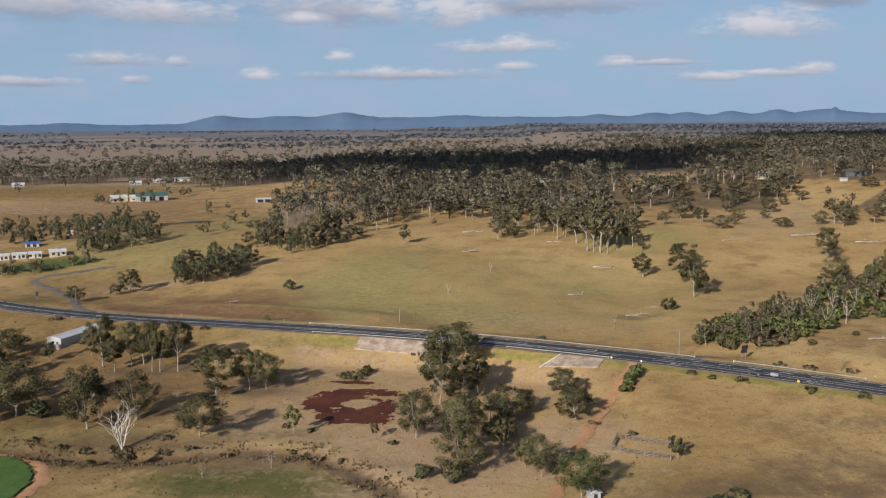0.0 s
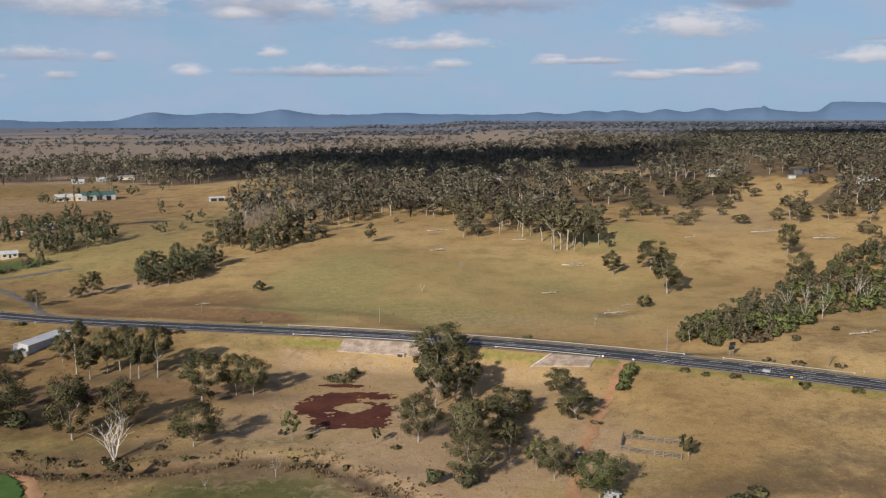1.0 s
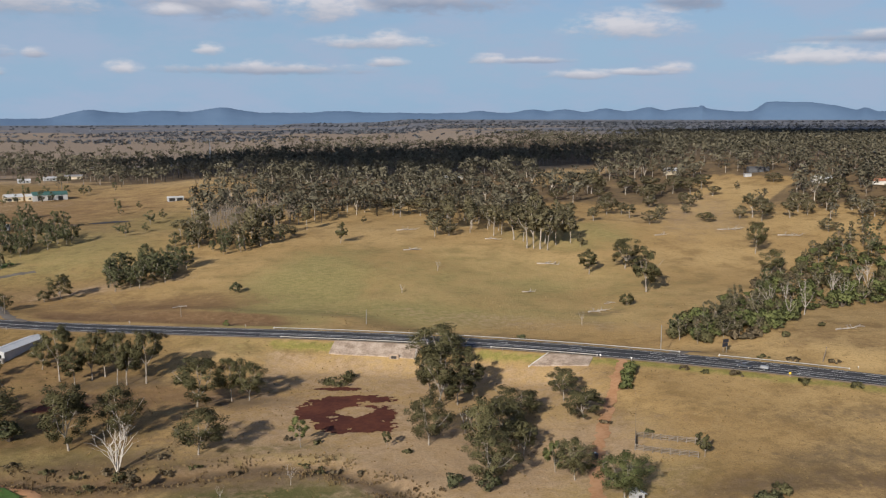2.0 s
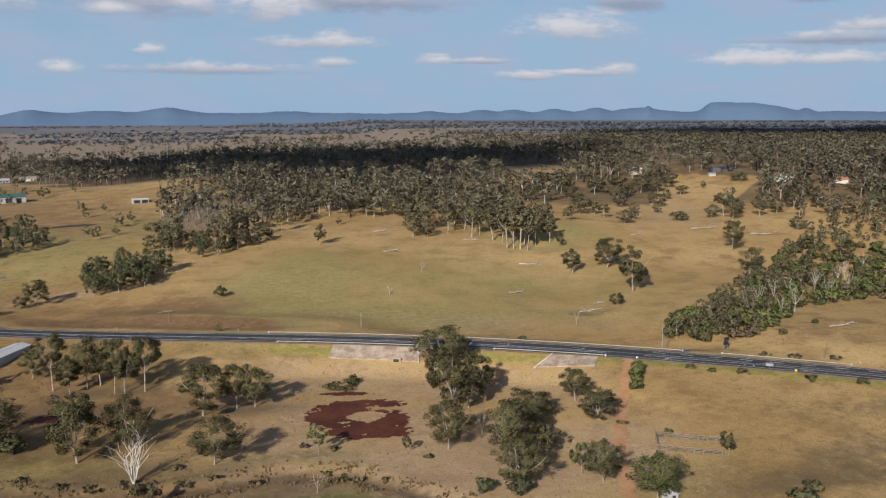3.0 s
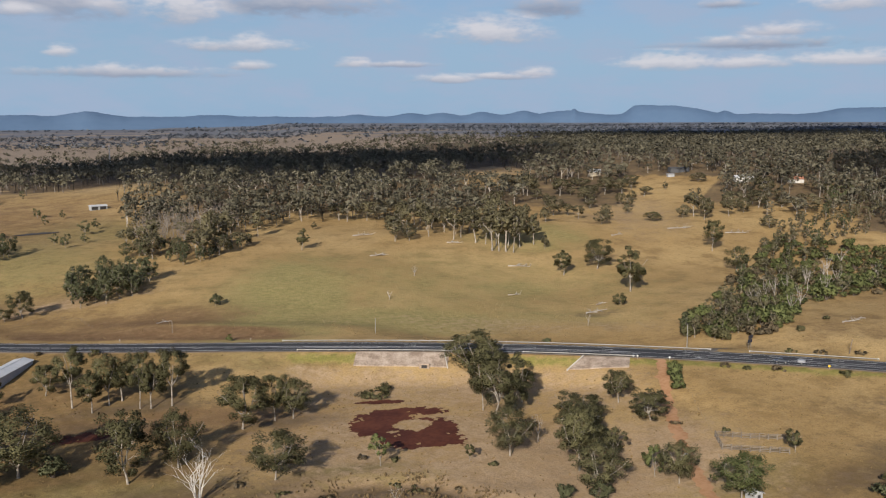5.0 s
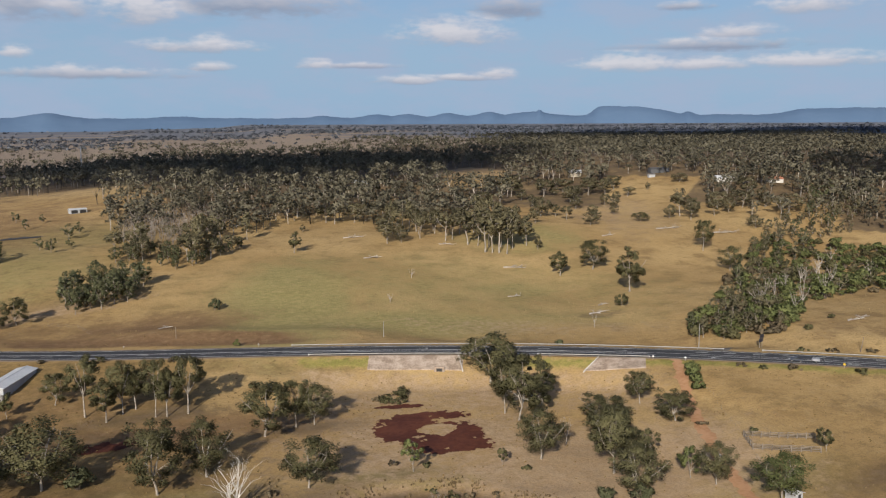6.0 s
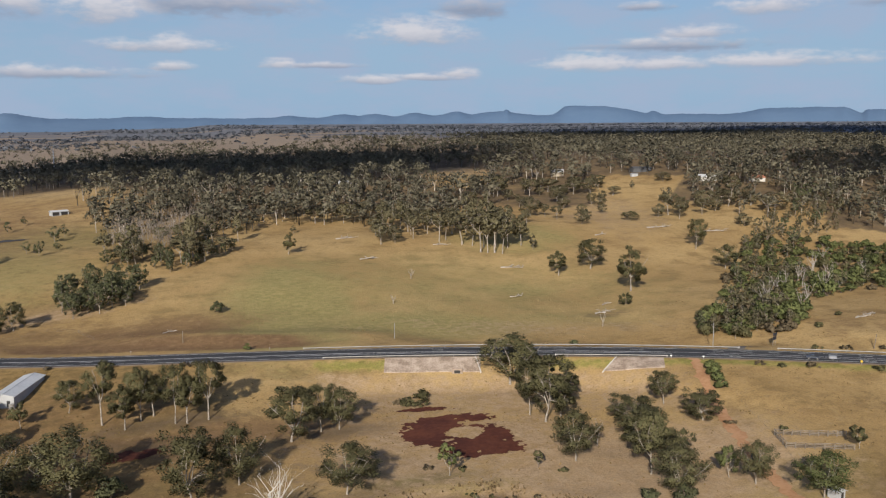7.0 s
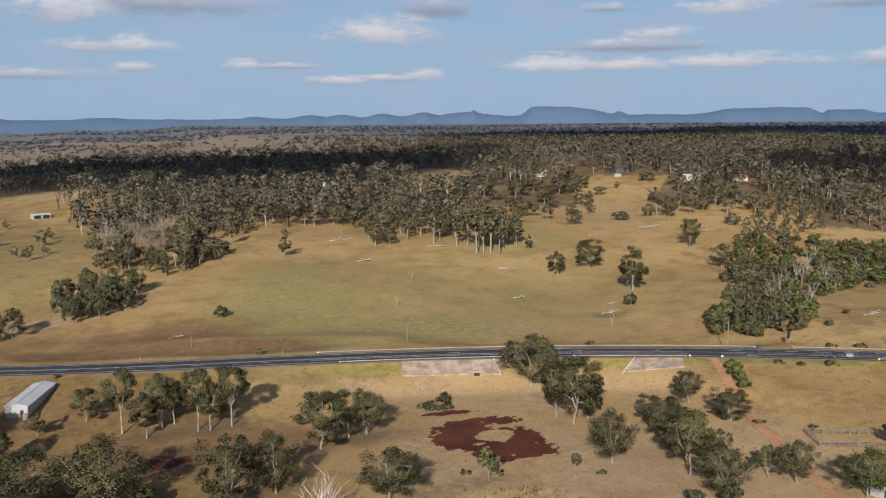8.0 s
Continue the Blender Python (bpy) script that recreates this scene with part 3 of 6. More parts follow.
# gum forms of 18 m, of which the woodland's single trees are copies
FORMS = [
    dict(seed=11, crown=13, fork=0.24, limbs=4, lumps=52, low=0.18, ragged=0.45),
    dict(seed=12, crown=9.5, fork=0.28, limbs=3, lumps=44, low=0.18, ragged=0.5),
    dict(seed=13, crown=15, fork=0.18, limbs=5, lumps=56, low=0.14, ragged=0.45),
    dict(seed=14, crown=9, fork=0.32, limbs=3, lumps=40, low=0.22, lean=0.08, ragged=0.5),
    dict(seed=15, crown=12, fork=0.20, limbs=4, lumps=52, low=0.06, ragged=0.45),
    dict(seed=16, crown=14, fork=0.16, limbs=5, lumps=56, low=0.14, ragged=0.4),
    dict(seed=17, crown=7.5, fork=0.42, limbs=3, lumps=28, low=0.38, ragged=0.5),
    dict(seed=18, crown=9.5, fork=0.36, limbs=4, lumps=34, low=0.34, ragged=0.55),
    dict(seed=19, crown=11, fork=0.30, limbs=4, lumps=38, low=0.28, ragged=0.55),
]
GUM_LABELS = ("tall eucalypt with a pale trunk and grey-green crown", "slender eucalypt with a high olive crown", "broad spreading eucalypt with several pale limbs", "leaning eucalypt with a sparse grey-green crown",
              "drooping eucalypt with a dense olive crown", "low-forked eucalypt with a wide rounded crown", "narrow tall eucalypt with a bare pale trunk", "upright eucalypt with a bare trunk and olive crown", "forked eucalypt with an uneven grey-green crown")
protos = {}


def gum(form, x, y, h, crown=0.0, turn=None, group="", leaf=LEAF, tag="near", label="", name="gum_tree"):
    """A gum tree of a given height and crown width at (x, y)."""
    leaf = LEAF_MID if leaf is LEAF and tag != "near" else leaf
    key = (form, leaf.name, tag, name)
    rng = random.Random(round(x * 13 + y * 7))
    turn = rng.uniform(0, 360) if turn is None else turn
    f = dict(FORMS[form])
    width = crown or f["crown"] * h / 18 * rng.uniform(0.9, 1.1)
    m = Matrix.LocRotScale((x, y, gz(x, y) - 0.15), Euler((0, 0, radians(turn))), (width / f["crown"], width / f["crown"], h / 18))
    if key not in protos:
        many = {"near": (160, 0.30), "mid": (36, 0.60), "far": (52, 0.66)}[tag]
        if tag == "far":
            f["lumps"] = 22
        ob = gum_tree(name, f.pop("seed"), 18, f.pop("crown"), leaf, BARK, many[0], many[1], GUM_LABELS[form], "tree", **f)
        ob.matrix_basis = m
        protos[key] = ob
    else:
        ob = copy_thing(protos[key], m)
    return tagged(ob, label, group=group)


# the flat beside the creek: form, place, height, crown
NEAR = [
    (5, -133.0, 271.0, 17.5, 22.0), (4, -106.0, 258.5, 19.5, 16.0), (2, -94.0, 266.0, 15.5, 15.0), (2, -70.6, 250.4, 15.5, 17.0),
    (7, -125.6, 323.8, 20.5, 11.0), (1, -119.4, 318.3, 14.0, 9.5), (0, -114.7, 322.5, 17.0, 11.0), (1, -111.0, 325.0, 17.5, 10.0),
    (0, -105.3, 316.9, 20.0, 12.0), (1, -102.0, 315.6, 20.0, 10.0), (8, -95.8, 316.1, 19.0, 12.0), (4, -135.0, 337.0, 10.0, 8.0),
    (0, -66.0, 297.1, 16.0, 13.0), (2, -60.5, 297.5, 15.5, 13.0), (4, -76.0, 291.0, 15.5, 13.0), (5, -168.4, 335.6, 13.0, 14.0), (2, -160.0, 268.0, 18.0, 17.0), (0, -172.0, 290.0, 19.0, 15.0), (4, -150.0, 256.0, 15.0, 14.0), (5, -150.0, 282.0, 14.0, 14.0), (0, -158.0, 308.0, 14.0, 12.0),
]
CENTRE = [
    (5, 3.0, 315.2, 18.0, 15.0), (4, -1.5, 280.5, 20.0, 12.0), (3, 11.3, 291.4, 17.0, 11.0), (0, -3.0, 288.0, 19.5, 12.5), (2, -8.2, 249.9, 16.5, 14.5),
    (0, 5.1, 234.6, 19.0, 15.5), (2, 3.8, 220.6, 14.5, 15.5), (0, 37.9, 277.4, 11.5, 12.5), (5, 20.8, 268.0, 9.5, 10.5), (4, 14.0, 253.0, 10.5, 11.0),
    (2, 24.5, 218.6, 13.5, 11.0), (2, 32.5, 204.5, 12.5, 14.5), (1, 5.0, 283.0, 15.0, 10.0), (4, 39.0, 259.0, 9.0, 10.5), (2, 16.0, 244.0, 9.5, 12.0),
]
FIELD = [
    (3, 119.4, 424.6, 25.0, 13.0), (1, 106.1, 474.7, 18.0, 11.5), (4, 126.7, 476.7, 16.0, 13.0), (4, -159.2, 453.5, 11.5, 9.5), (2, -178.2, 430.2, 9.7, 10.0), (5, -165.7, 449.0, 6.0, 4.5),
    (3, -24.5, 553.0, 14.0, 7.0), (0, 214.2, 501.8, 20.5, 16.0), (2, 200.6, 456.5, 16.5, 14.5), (5, 221.0, 586.0, 7.0, 9.0),
]
for group, rows in (("trees on the creek flat", NEAR), ("trees below the road", CENTRE), ("trees in the open paddock", FIELD)):
    for form, x, y, h, w in rows:
        gum(form, x, y, h, w, group=group, leaf=LEAF_BRIGHT if (x, y) in ((32.5, 204.5),) else LEAF)


# ---- woodland ----
def scatter(rng, poly, apart, tries=None):
    """Points in an outline, kept apart."""
    xs, ys = [p[0] for p in poly], [p[1] for p in poly]
    area = (max(xs) - min(xs)) * (max(ys) - min(ys))
    n = int(area / (apart * apart) * 1.6)
    x, y = rng.uniform(min(xs), max(xs), n), rng.uniform(min(ys), max(ys), n)
    keep = inside(poly, x, y)
    cells, out = {}, []
    for px, py in zip(x[keep], y[keep]):
        c = (int(px // apart), int(py // apart))
        if all((px - qx) ** 2 + (py - qy) ** 2 > (0.75 * apart) ** 2 for i in (-1, 0, 1) for j in (-1, 0, 1) for qx, qy in cells.get((c[0] + i, c[1] + j), ())):
            cells.setdefault(c, []).append((px, py))
            out.append((px, py))
    return out


def low_tree(seed, h, crown, leaves, size, lumps, limbs=True, lift=0.0):
    """Arrays of a simple gum for the joined woodland: bark and leaves."""
    rng = np.random.default_rng(seed)
    verts, faces, cs, rs = [], [], [], []
    fork = Vector((rng.uniform(-0.05, 0.05) * h, rng.uniform(-0.05, 0.05) * h, h * rng.uniform(0.35, 0.5)))
    tube(verts, faces, Vector((0, 0, -0.5)), fork, 0.022 * h, 0.014 * h, 4)
    for k in range(lumps):
        az, out = 6.28 * k / lumps + rng.uniform(-0.6, 0.6), crown * 0.5 * rng.uniform(0.10, 0.80)
        c = Vector((math.cos(az) * out, math.sin(az) * out, h * rng.uniform(0.40, 0.93)))
        if limbs and k % 2 == 0:
            tube(verts, faces, fork - Vector((0, 0, 0.08 * h)), c, 0.010 * h, 0.004 * h, 3)
        cs.append(tuple(c))
        rs.append(crown * rng.uniform(0.13, 0.24))
    v, f, out = leaf_cloud(rng, cs, rs, leaves, size, 0.85)
    out = out * (1 - 0.6 * lift) + np.array([-0.25, -0.4, 0.6]) * lift
    out /= np.linalg.norm(out, axis=1)[:, None]
    bark = np.array([tuple(p) for p in verts])
    round_ = bark * np.array([1, 1, 0]) + 1e-4
    return bark, np.array(faces), round_ / np.linalg.norm(round_, axis=1)[:, None], v, f, out


def woodland(name, points, kinds, heights, label, leaf, bark, seed=1, dead=0.0, category="woodland"):
    """Many small trees joined into one piece."""
    rng = np.random.default_rng(seed)
    vs, f4, mats, tints, outs, base = [], [], [], [], [], 0
    pts = np.array(points)
    zs = ground_z(pts[:, 0], pts[:, 1])
    for (x, y), z in zip(points, zs):
        bv, bf, bn, lv, lf, ln = kinds[rng.integers(len(kinds))]
        h = rng.uniform(*heights)
        a = rng.uniform(0, 6.28)
        wide = h * rng.uniform(0.75, 1.35)
        m = np.array([[math.cos(a) * wide, -math.sin(a) * wide, 0], [math.sin(a) * wide, math.cos(a) * wide, 0], [0, 0, h]])
        bare = rng.random() < dead
        tint = rng.random()
        spin = np.array([[math.cos(a), -math.sin(a), 0], [math.sin(a), math.cos(a), 0], [0, 0, 1]])
        for v, f, way, k in ((bv, bf, bn, 1), (lv, lf, ln, 0)):
            if bare and k == 0:
                continue
            vs.append(v @ m.T + np.array([x, y, z - 0.2]))
            outs.append(way @ spin.T)
            f4.append(f + base)
            mats.append(np.full(len(f), k))
            tints.append(np.full(len(v), tint))
            base += len(v)
    ob = part_np(name, np.concatenate(vs), np.concatenate(f4), [leaf, bark], smooth=True, normals=np.concatenate(outs))
    ob.data.polygons.foreach_set("material_index", np.concatenate(mats).astype(np.int32))
    ob.data.attributes.new("tint", "FLOAT", "POINT").data.foreach_set("value", np.concatenate(tints).astype(np.float32))
    return tagged(ob, label, category, kind="stuff")


# ---- far hills ----
def make_hills():
    """Low hazy ranges along the horizon: bearing, rise in metres, half width in degrees."""
    humps = [(-22.6, 11, 1.3), (-14, 18, 1.3), (-9.5, 10, 1.8), (-6.1, 26, 1.5), (-8.0, 8, 2.0), (1, 9, 2), (9.8, 13, 0.8), (13.1, 18, 0.9), (14.8, 17, 0.9), (17.5, 21, 0.8), (20.1, 21, 0.9), (22.6, 20, 1.6), (23.2, 29, 0.28), (32.2, 18, 0.4)]
    # flat-topped ranges: bearings at which each begins, reaches its top, leaves it and ends, and its rise
    mesa = [(26.0, 27.0, 28.6, 32.9, 46), (36.7, 39.3, 43.0, 44.1, 28), (44.0, 44.2, 46, 47, 14), (48, 50, 58, 61, 30), (70, 73, 88, 92, 30), (-60, -57, -44, -40, 20)]
    az = np.linspace(-100, 110, 1500)
    base = 28 + 30 * sm(-17, -12.5, az) + 8 * sm(10, 24, az)
    crest = base.copy()
    for a, h, w in humps:
        crest = np.maximum(crest, base + h * np.exp(-((az - a) / w) ** 2))
    for a, b, c, d, h in mesa:
        crest = np.maximum(crest, base + h * sm(a, b, az) * sm(-d, -c, -az))
    crest += 1.4 * np.sin(az * 1.7) + 0.9 * np.sin(az * 4.1 + 1) + 0.5 * np.sin(az * 9.7)
    rows = []
    for k, share in enumerate((0.0, 0.35, 0.7, 0.92, 1.0)):
        r = 4500 + 75 * k + 3 * np.sin(az * (1.3 + k)) * (k > 0)
        z = 38 + (crest + 8) * share + (0.8 * np.sin(az * 13 * (k + 1)) if k else 0)
        rows.append(np.stack([r * np.sin(np.radians(az)), r * np.cos(np.radians(az)), z], -1))
    n = len(az)
    idx = np.arange(5 * n).reshape(5, n)
    faces = np.stack([idx[:-1, :-1], idx[:-1, 1:], idx[1:, 1:], idx[1:, :-1]], -1).reshape(-1, 4)
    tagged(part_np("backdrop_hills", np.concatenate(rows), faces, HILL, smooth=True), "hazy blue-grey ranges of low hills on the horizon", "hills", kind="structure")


make_hills()


def cloud(x, y, z, rx, ry, rz, seed, turn=0.0):
    """A flat-bottomed heap of vapour high overhead; its shade lies on the far woods."""
    rng = np.random.default_rng(seed)
    bm = bmesh.new()
    for k in range(36):
        a, o = rng.uniform(0, 6.28), math.sqrt(rng.random()) * 0.8
        s = rng.uniform(0.25, 0.42)
        m = Matrix.Translation((math.cos(a) * o * rx, math.sin(a) * o * ry, rng.uniform(0, 0.5) * rz)) @ Matrix.Diagonal((rx * s, ry * s, rz * s * 1.4, 1))
        bmesh.ops.create_icosphere(bm, subdivisions=2, radius=1, matrix=m)
    ob = tagged(part("backdrop_cloud", bm, CLOUD_WHITE), "white cumulus cloud drifting high above the pasture", "cloud", kind="structure")
    ob.matrix_basis = pose(x, y, z, 0, 0, turn)
    return ob


def cloud_over(x, y, z, rx, ry, rz, seed, turn=0.0):
    """A cloud whose shade falls at (x, y)."""
    k = z / to_sun.z
    return cloud(x + to_sun.x * k, y + to_sun.y * k, z, rx, ry, rz, seed, turn)


cloud_over(50, 1215, 900, 335, 330, 110, 3, -14)
cloud_over(1760, 2300, 950, 950, 760, 130, 4, 20)
cloud_over(650, 730, 900, 160, 130, 60, 6)

CLUMP = [(-150, 486), (-142, 467), (-125, 452), (-116, 471), (-101, 492), (-105, 510), (-130, 506)]
WEST_WOOD = [(-125, 552), (-91, 529), (-58, 557), (-33, 638), (-11, 655), (46, 656), (68, 774), (28, 835), (-45, 871), (-116, 802), (-133, 683)]
MID_WOOD = [(46, 656), (34, 564), (49, 562), (71, 592), (80, 558), (90, 526), (115, 535), (132, 577), (150, 720), (132, 774), (68, 774)]
SCATTER = [(133, 591), (166, 573), (184, 570), (272, 693), (304, 747), (209, 801)]
SCRUB = [(98, 340), (98, 326), (118, 314), (134, 318), (158, 352), (176, 362), (236, 370), (345, 470), (300, 505), (261, 514), (216, 468), (173, 421), (125, 362), (107, 356)]
SCRUB_TOP = [(249, 502), (287, 511), (340, 517), (470, 640), (402, 650), (356, 575), (306, 552)]
RIDGE_A = [(242, 596), (241, 571), (297, 576), (343, 637), (317, 683)]
FRONT = [(-128, 556), (-91, 526), (-60, 552), (-52, 575), (-80, 556), (-118, 578)]
RIDGE_B = [(344, 636), (341, 581), (394, 639), (374, 669)]

FOREST = (7, 7, 1, 8, 8, 6, 6, 7, 3, 0)
# single trees along the front of the middle wood, on the slope and on the rise
WOOD_EDGE = [
    (8, 34.3, 566.5, 12.7, 13.0), (2, 43.3, 566.7, 11.5, 12.0), (0, 70.4, 613.1, 14.0, 13.0), (7, 72.3, 589.8, 16.0, 11.0), (6, 71.7, 566.3, 19.3, 9.5), (7, 77.7, 570.4, 19.0, 9.5), (6, 82.2, 554.6, 18.0, 10.0), (7, 87.0, 549.8, 19.5, 10.5),
    (6, 85.6, 533.7, 25.0, 11.0), (7, 89.0, 531.0, 26.0, 11.0), (6, 92.6, 528.9, 26.0, 11.0), (7, 96.0, 525.4, 26.5, 11.5), (1, 103.4, 534.3, 25.0, 11.0), (7, 98.5, 541.0, 25.0, 11.0), (1, 91.5, 543.0, 24.5, 11.0), (1, 113.0, 535.9, 14.5, 10.0), (3, 116.1, 525.9, 10.0, 5.0),
    (0, 35.9, 661.6, 18.5, 14.0), (8, 16.6, 665.7, 17.0, 14.0), (3, -6.6, 627.3, 10.0, 8.0), (0, 45.7, 667.8, 18.0, 13.0), (8, 30.0, 670.8, 16.5, 13.0), (0, 57.7, 681.2, 16.5, 13.5),
]
SLOPE_EDGE = [
    (5, 166.3, 631.4, 14.5, 18.0), (0, 149.1, 703.9, 14.0, 15.0), (2, 197.3, 720.5, 6.5, 9.0), (0, 187.0, 735.2, 24.0, 19.0), (2, 196.8, 792.1, 16.5, 17.0), (8, 215.1, 732.0, 22.0, 16.0), (2, 208.9, 660.9, 16.5, 14.5), (0, 254.6, 728.2, 20.0, 18.0), (8, 242.9, 752.7, 17.0, 16.0),
    (0, 266.0, 719.3, 19.0, 16.0), (2, 178.4, 578.1, 15.0, 15.0), (8, 278.0, 702.7, 12.0, 11.0), (3, 304.9, 715.8, 13.0, 9.0), (2, 247.7, 591.9, 15.5, 14.0), (7, 259.2, 596.5, 20.0, 13.0), (0, 258.2, 581.1, 21.0, 13.0), (0, 300.0, 609.8, 18.5, 18.0), (2, 298.1, 593.5, 18.0, 15.0),
    (0, 343.2, 633.2, 23.0, 17.0), (2, 335.0, 599.3, 15.0, 16.0), (5, 336.8, 576.1, 18.5, 19.0), (2, 285.4, 545.6, 14.0, 18.0), (5, 340.5, 722.8, 11.0, 13.0), (2, 239.1, 657.9, 16.5, 14.0), (8, 287.9, 748.6, 15.0, 15.0), (0, 219.0, 690.0, 17.0, 15.0), (8, 231.0, 708.0, 18.0, 15.0), (2, 272.0, 600.0, 16.0, 14.0), (0, 318.0, 604.0, 17.0, 15.0),
]
for group, rows in (("trees along the front of the middle wood", WOOD_EDGE), ("trees on the slope and the rise", SLOPE_EDGE)):
    for form, x, y, h, w in rows:
        gum(form, x, y, h, w, group=group, tag="mid")
set_trees = [(x, y) for _, x, y, _, _ in WOOD_EDGE + SLOPE_EDGE + FIELD]
rest = []
GREY = [(-120, 590), (-92, 575), (-52, 640), (-58, 720), (-110, 740)]
rng = np.random.default_rng(21)
for poly, apart, low, high, group, leaf in ((CLUMP, 6.6, 12, 18, "clump of dark trees", LEAF_DARK), (MID_WOOD, 11.0, 13, 21, "trees of the middle wood", LEAF), (WEST_WOOD, 12.0, 9, 20, "trees of the western wood", LEAF),
                                            (FRONT, 7.5, 8, 13, "trees along the front of the western wood", LEAF_DARK), (SCATTER, 26, 11, 17, "scattered trees on the slope", LEAF), (RIDGE_A, 22, 12, 18, "trees on the rise", LEAF), (RIDGE_B, 20, 12, 18, "trees on the rise", LEAF)):
    for x, y in scatter(rng, poly, apart):
        if poly is not CLUMP and any(math.hypot(x - a, y - c) < 9 for a, c in set_trees):
            continue
        if poly is MID_WOOD and (y < 572 or x > 128):
            continue
        if y > 628 and poly is not SCATTER:
            rest.append((x, y))
            continue
        if inside(GREY, np.array(x), np.array(y)) and rng.random() < 0.65:
            continue
        gum((4, 5, 2)[int(rng.integers(3))] if poly is CLUMP or poly is FRONT else (0, 8, 2, 8)[int(rng.integers(4))] if poly is SCATTER or poly is RIDGE_A or poly is RIDGE_B else FOREST[int(rng.integers(10))], x, y, rng.uniform(low, high), group=group, leaf=leaf, tag="mid")

LOW = [low_tree(40 + k, 1.0, 0.60 + 0.05 * k, 19, 0.072, 9) for k in range(8)]
BACK = [low_tree(50 + k, 1.0, 0.66 + 0.07 * k, 13, 0.088, 6, False, 0.6) for k in range(5)]
FAR = [low_tree(60 + k, 1.0, 0.80 + 0.08 * k, 9, 0.112, 6, False, 0.9) for k in range(5)]
CLUMPS = [low_tree(80 + k, 1.0, 3.0, 4, 0.55, 6, False, 1.0) for k in range(4)]


rng = np.random.default_rng(9)
wood = scatter(rng, [(-700, 640), (300, 500), (700, 470), (760, 760), (760, 1250), (-700, 1250)], 11.0)
wx, wy = np.array([p[0] for p in wood]), np.array([p[1] for p in wood])
keep = (rng.random(len(wx)) < cover(wx, wy) * (0.72 + 0.28 * sm(900, 1100, wy))) & ~inside(WEST_WOOD, wx, wy) & ~inside(MID_WOOD, wx, wy) & ~inside(SCATTER, wx, wy) & ~inside(RIDGE_A, wx, wy) & ~inside(RIDGE_B, wx, wy)
wood = rest + list(zip(wx[keep], wy[keep]))
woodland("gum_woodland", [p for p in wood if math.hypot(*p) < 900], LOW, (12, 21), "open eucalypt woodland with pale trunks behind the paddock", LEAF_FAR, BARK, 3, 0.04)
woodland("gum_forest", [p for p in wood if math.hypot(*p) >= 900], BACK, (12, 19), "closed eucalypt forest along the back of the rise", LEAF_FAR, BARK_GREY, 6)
wood = scatter(rng, [(-1500, 1250), (-900, 800), (-700, 900), (-700, 1250), (760, 1250), (760, 600), (1900, 700), (1900, 2300), (-1500, 2300)], 16.0)
wx, wy = np.array([p[0] for p in wood]), np.array([p[1] for p in wood])
keep = rng.random(len(wx)) < cover(wx, wy)
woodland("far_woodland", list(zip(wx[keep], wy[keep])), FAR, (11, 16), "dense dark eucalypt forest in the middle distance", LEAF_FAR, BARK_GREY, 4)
wood = scatter(rng, [(-3200, 2300), (-1500, 1400), (-1500, 2300), (1900, 2300), (1900, 900), (4000, 1700), (3400, 3000), (0, 4480), (-3000, 3300)], 25.0)
wx, wy = np.array([p[0] for p in wood]), np.array([p[1] for p in wood])
r, bearing = np.hypot(wx, wy), np.degrees(np.arctan2(wx, wy))
bands = field(r * 1.0 + 60 * np.sin(bearing * 0.35), bearing * 14.0, 620, 18)
keep = (rng.random(len(wx)) < np.where(bands > 0.60 - 0.16 * sm(6, 20, bearing), 0.85, 0.05)) & (r < 4480)
woodland("distant_woods", list(zip(wx[keep], wy[keep])), CLUMPS, (4, 6.5), "belts of distant woods across the plain, haze blue in their colour", LEAF_HAZE, BARK_DARK, 5)

# scrub beside the paddock
SHRUBS = [shrub("scrub_bush", 100 + k, h, w, leaf, 34, 0.55, lab, lumps=17) for k, (h, w, leaf, lab) in enumerate((
    (5.5, 7.5, LEAF_BRIGHT, "dense green scrub bush by the paddock"), (4.5, 6.5, LEAF, "dull green scrub bush by the paddock"), (7.0, 7.0, LEAF_BRIGHT, "tall green scrub bush by the paddock"), (3.6, 6.0, LEAF_DRY, "low dry brownish scrub bush by the paddock")))]
rng = np.random.default_rng(33)
SCRUB_TIP = [(95, 338), (97, 326), (118, 313), (138, 322), (130, 350), (106, 352)]
bushes = [p for p in scatter(rng, SCRUB, 6.2) + scatter(rng, SCRUB_TIP, 4.4) if math.hypot(p[0] - 104, p[1] - 305) > 13]
for k, (x, y) in enumerate(bushes):
    m = stand(None, x, y, rng.uniform(0, 360), rng.uniform(0.55, 1.4), rng.uniform(0.6, 1.3))
    proto = SHRUBS[int(rng.integers(4))]
    ob = copy_thing(proto, m) if k > 3 else SHRUBS[k]
    ob.matrix_basis = m
    tagged(ob, group="scrub beside the paddock")
SCRUB_EDGE = [(100, 345), (107, 356), (125, 362), (173, 421), (216, 468), (261, 514), (300, 505), (258, 470), (217, 425), (182, 388), (152, 352), (128, 318), (104, 324)]
for x, y in scatter(rng, SCRUB_TOP, 7.5) + scatter(rng, SCRUB_EDGE, 9.5) + scatter(rng, SCRUB_TIP, 6.0) + scatter(rng, SCRUB, 30.0):
    if math.hypot(x - 104, y - 305) < 17:
        continue
    gum(int(rng.integers(7)), x, y, rng.uniform(8, 15), group="trees above the scrub", leaf=LEAF if rng.random() < 0.75 else LEAF_DARK, tag="far", name="scrub_tree", label="small olive gum rising out of the scrub")

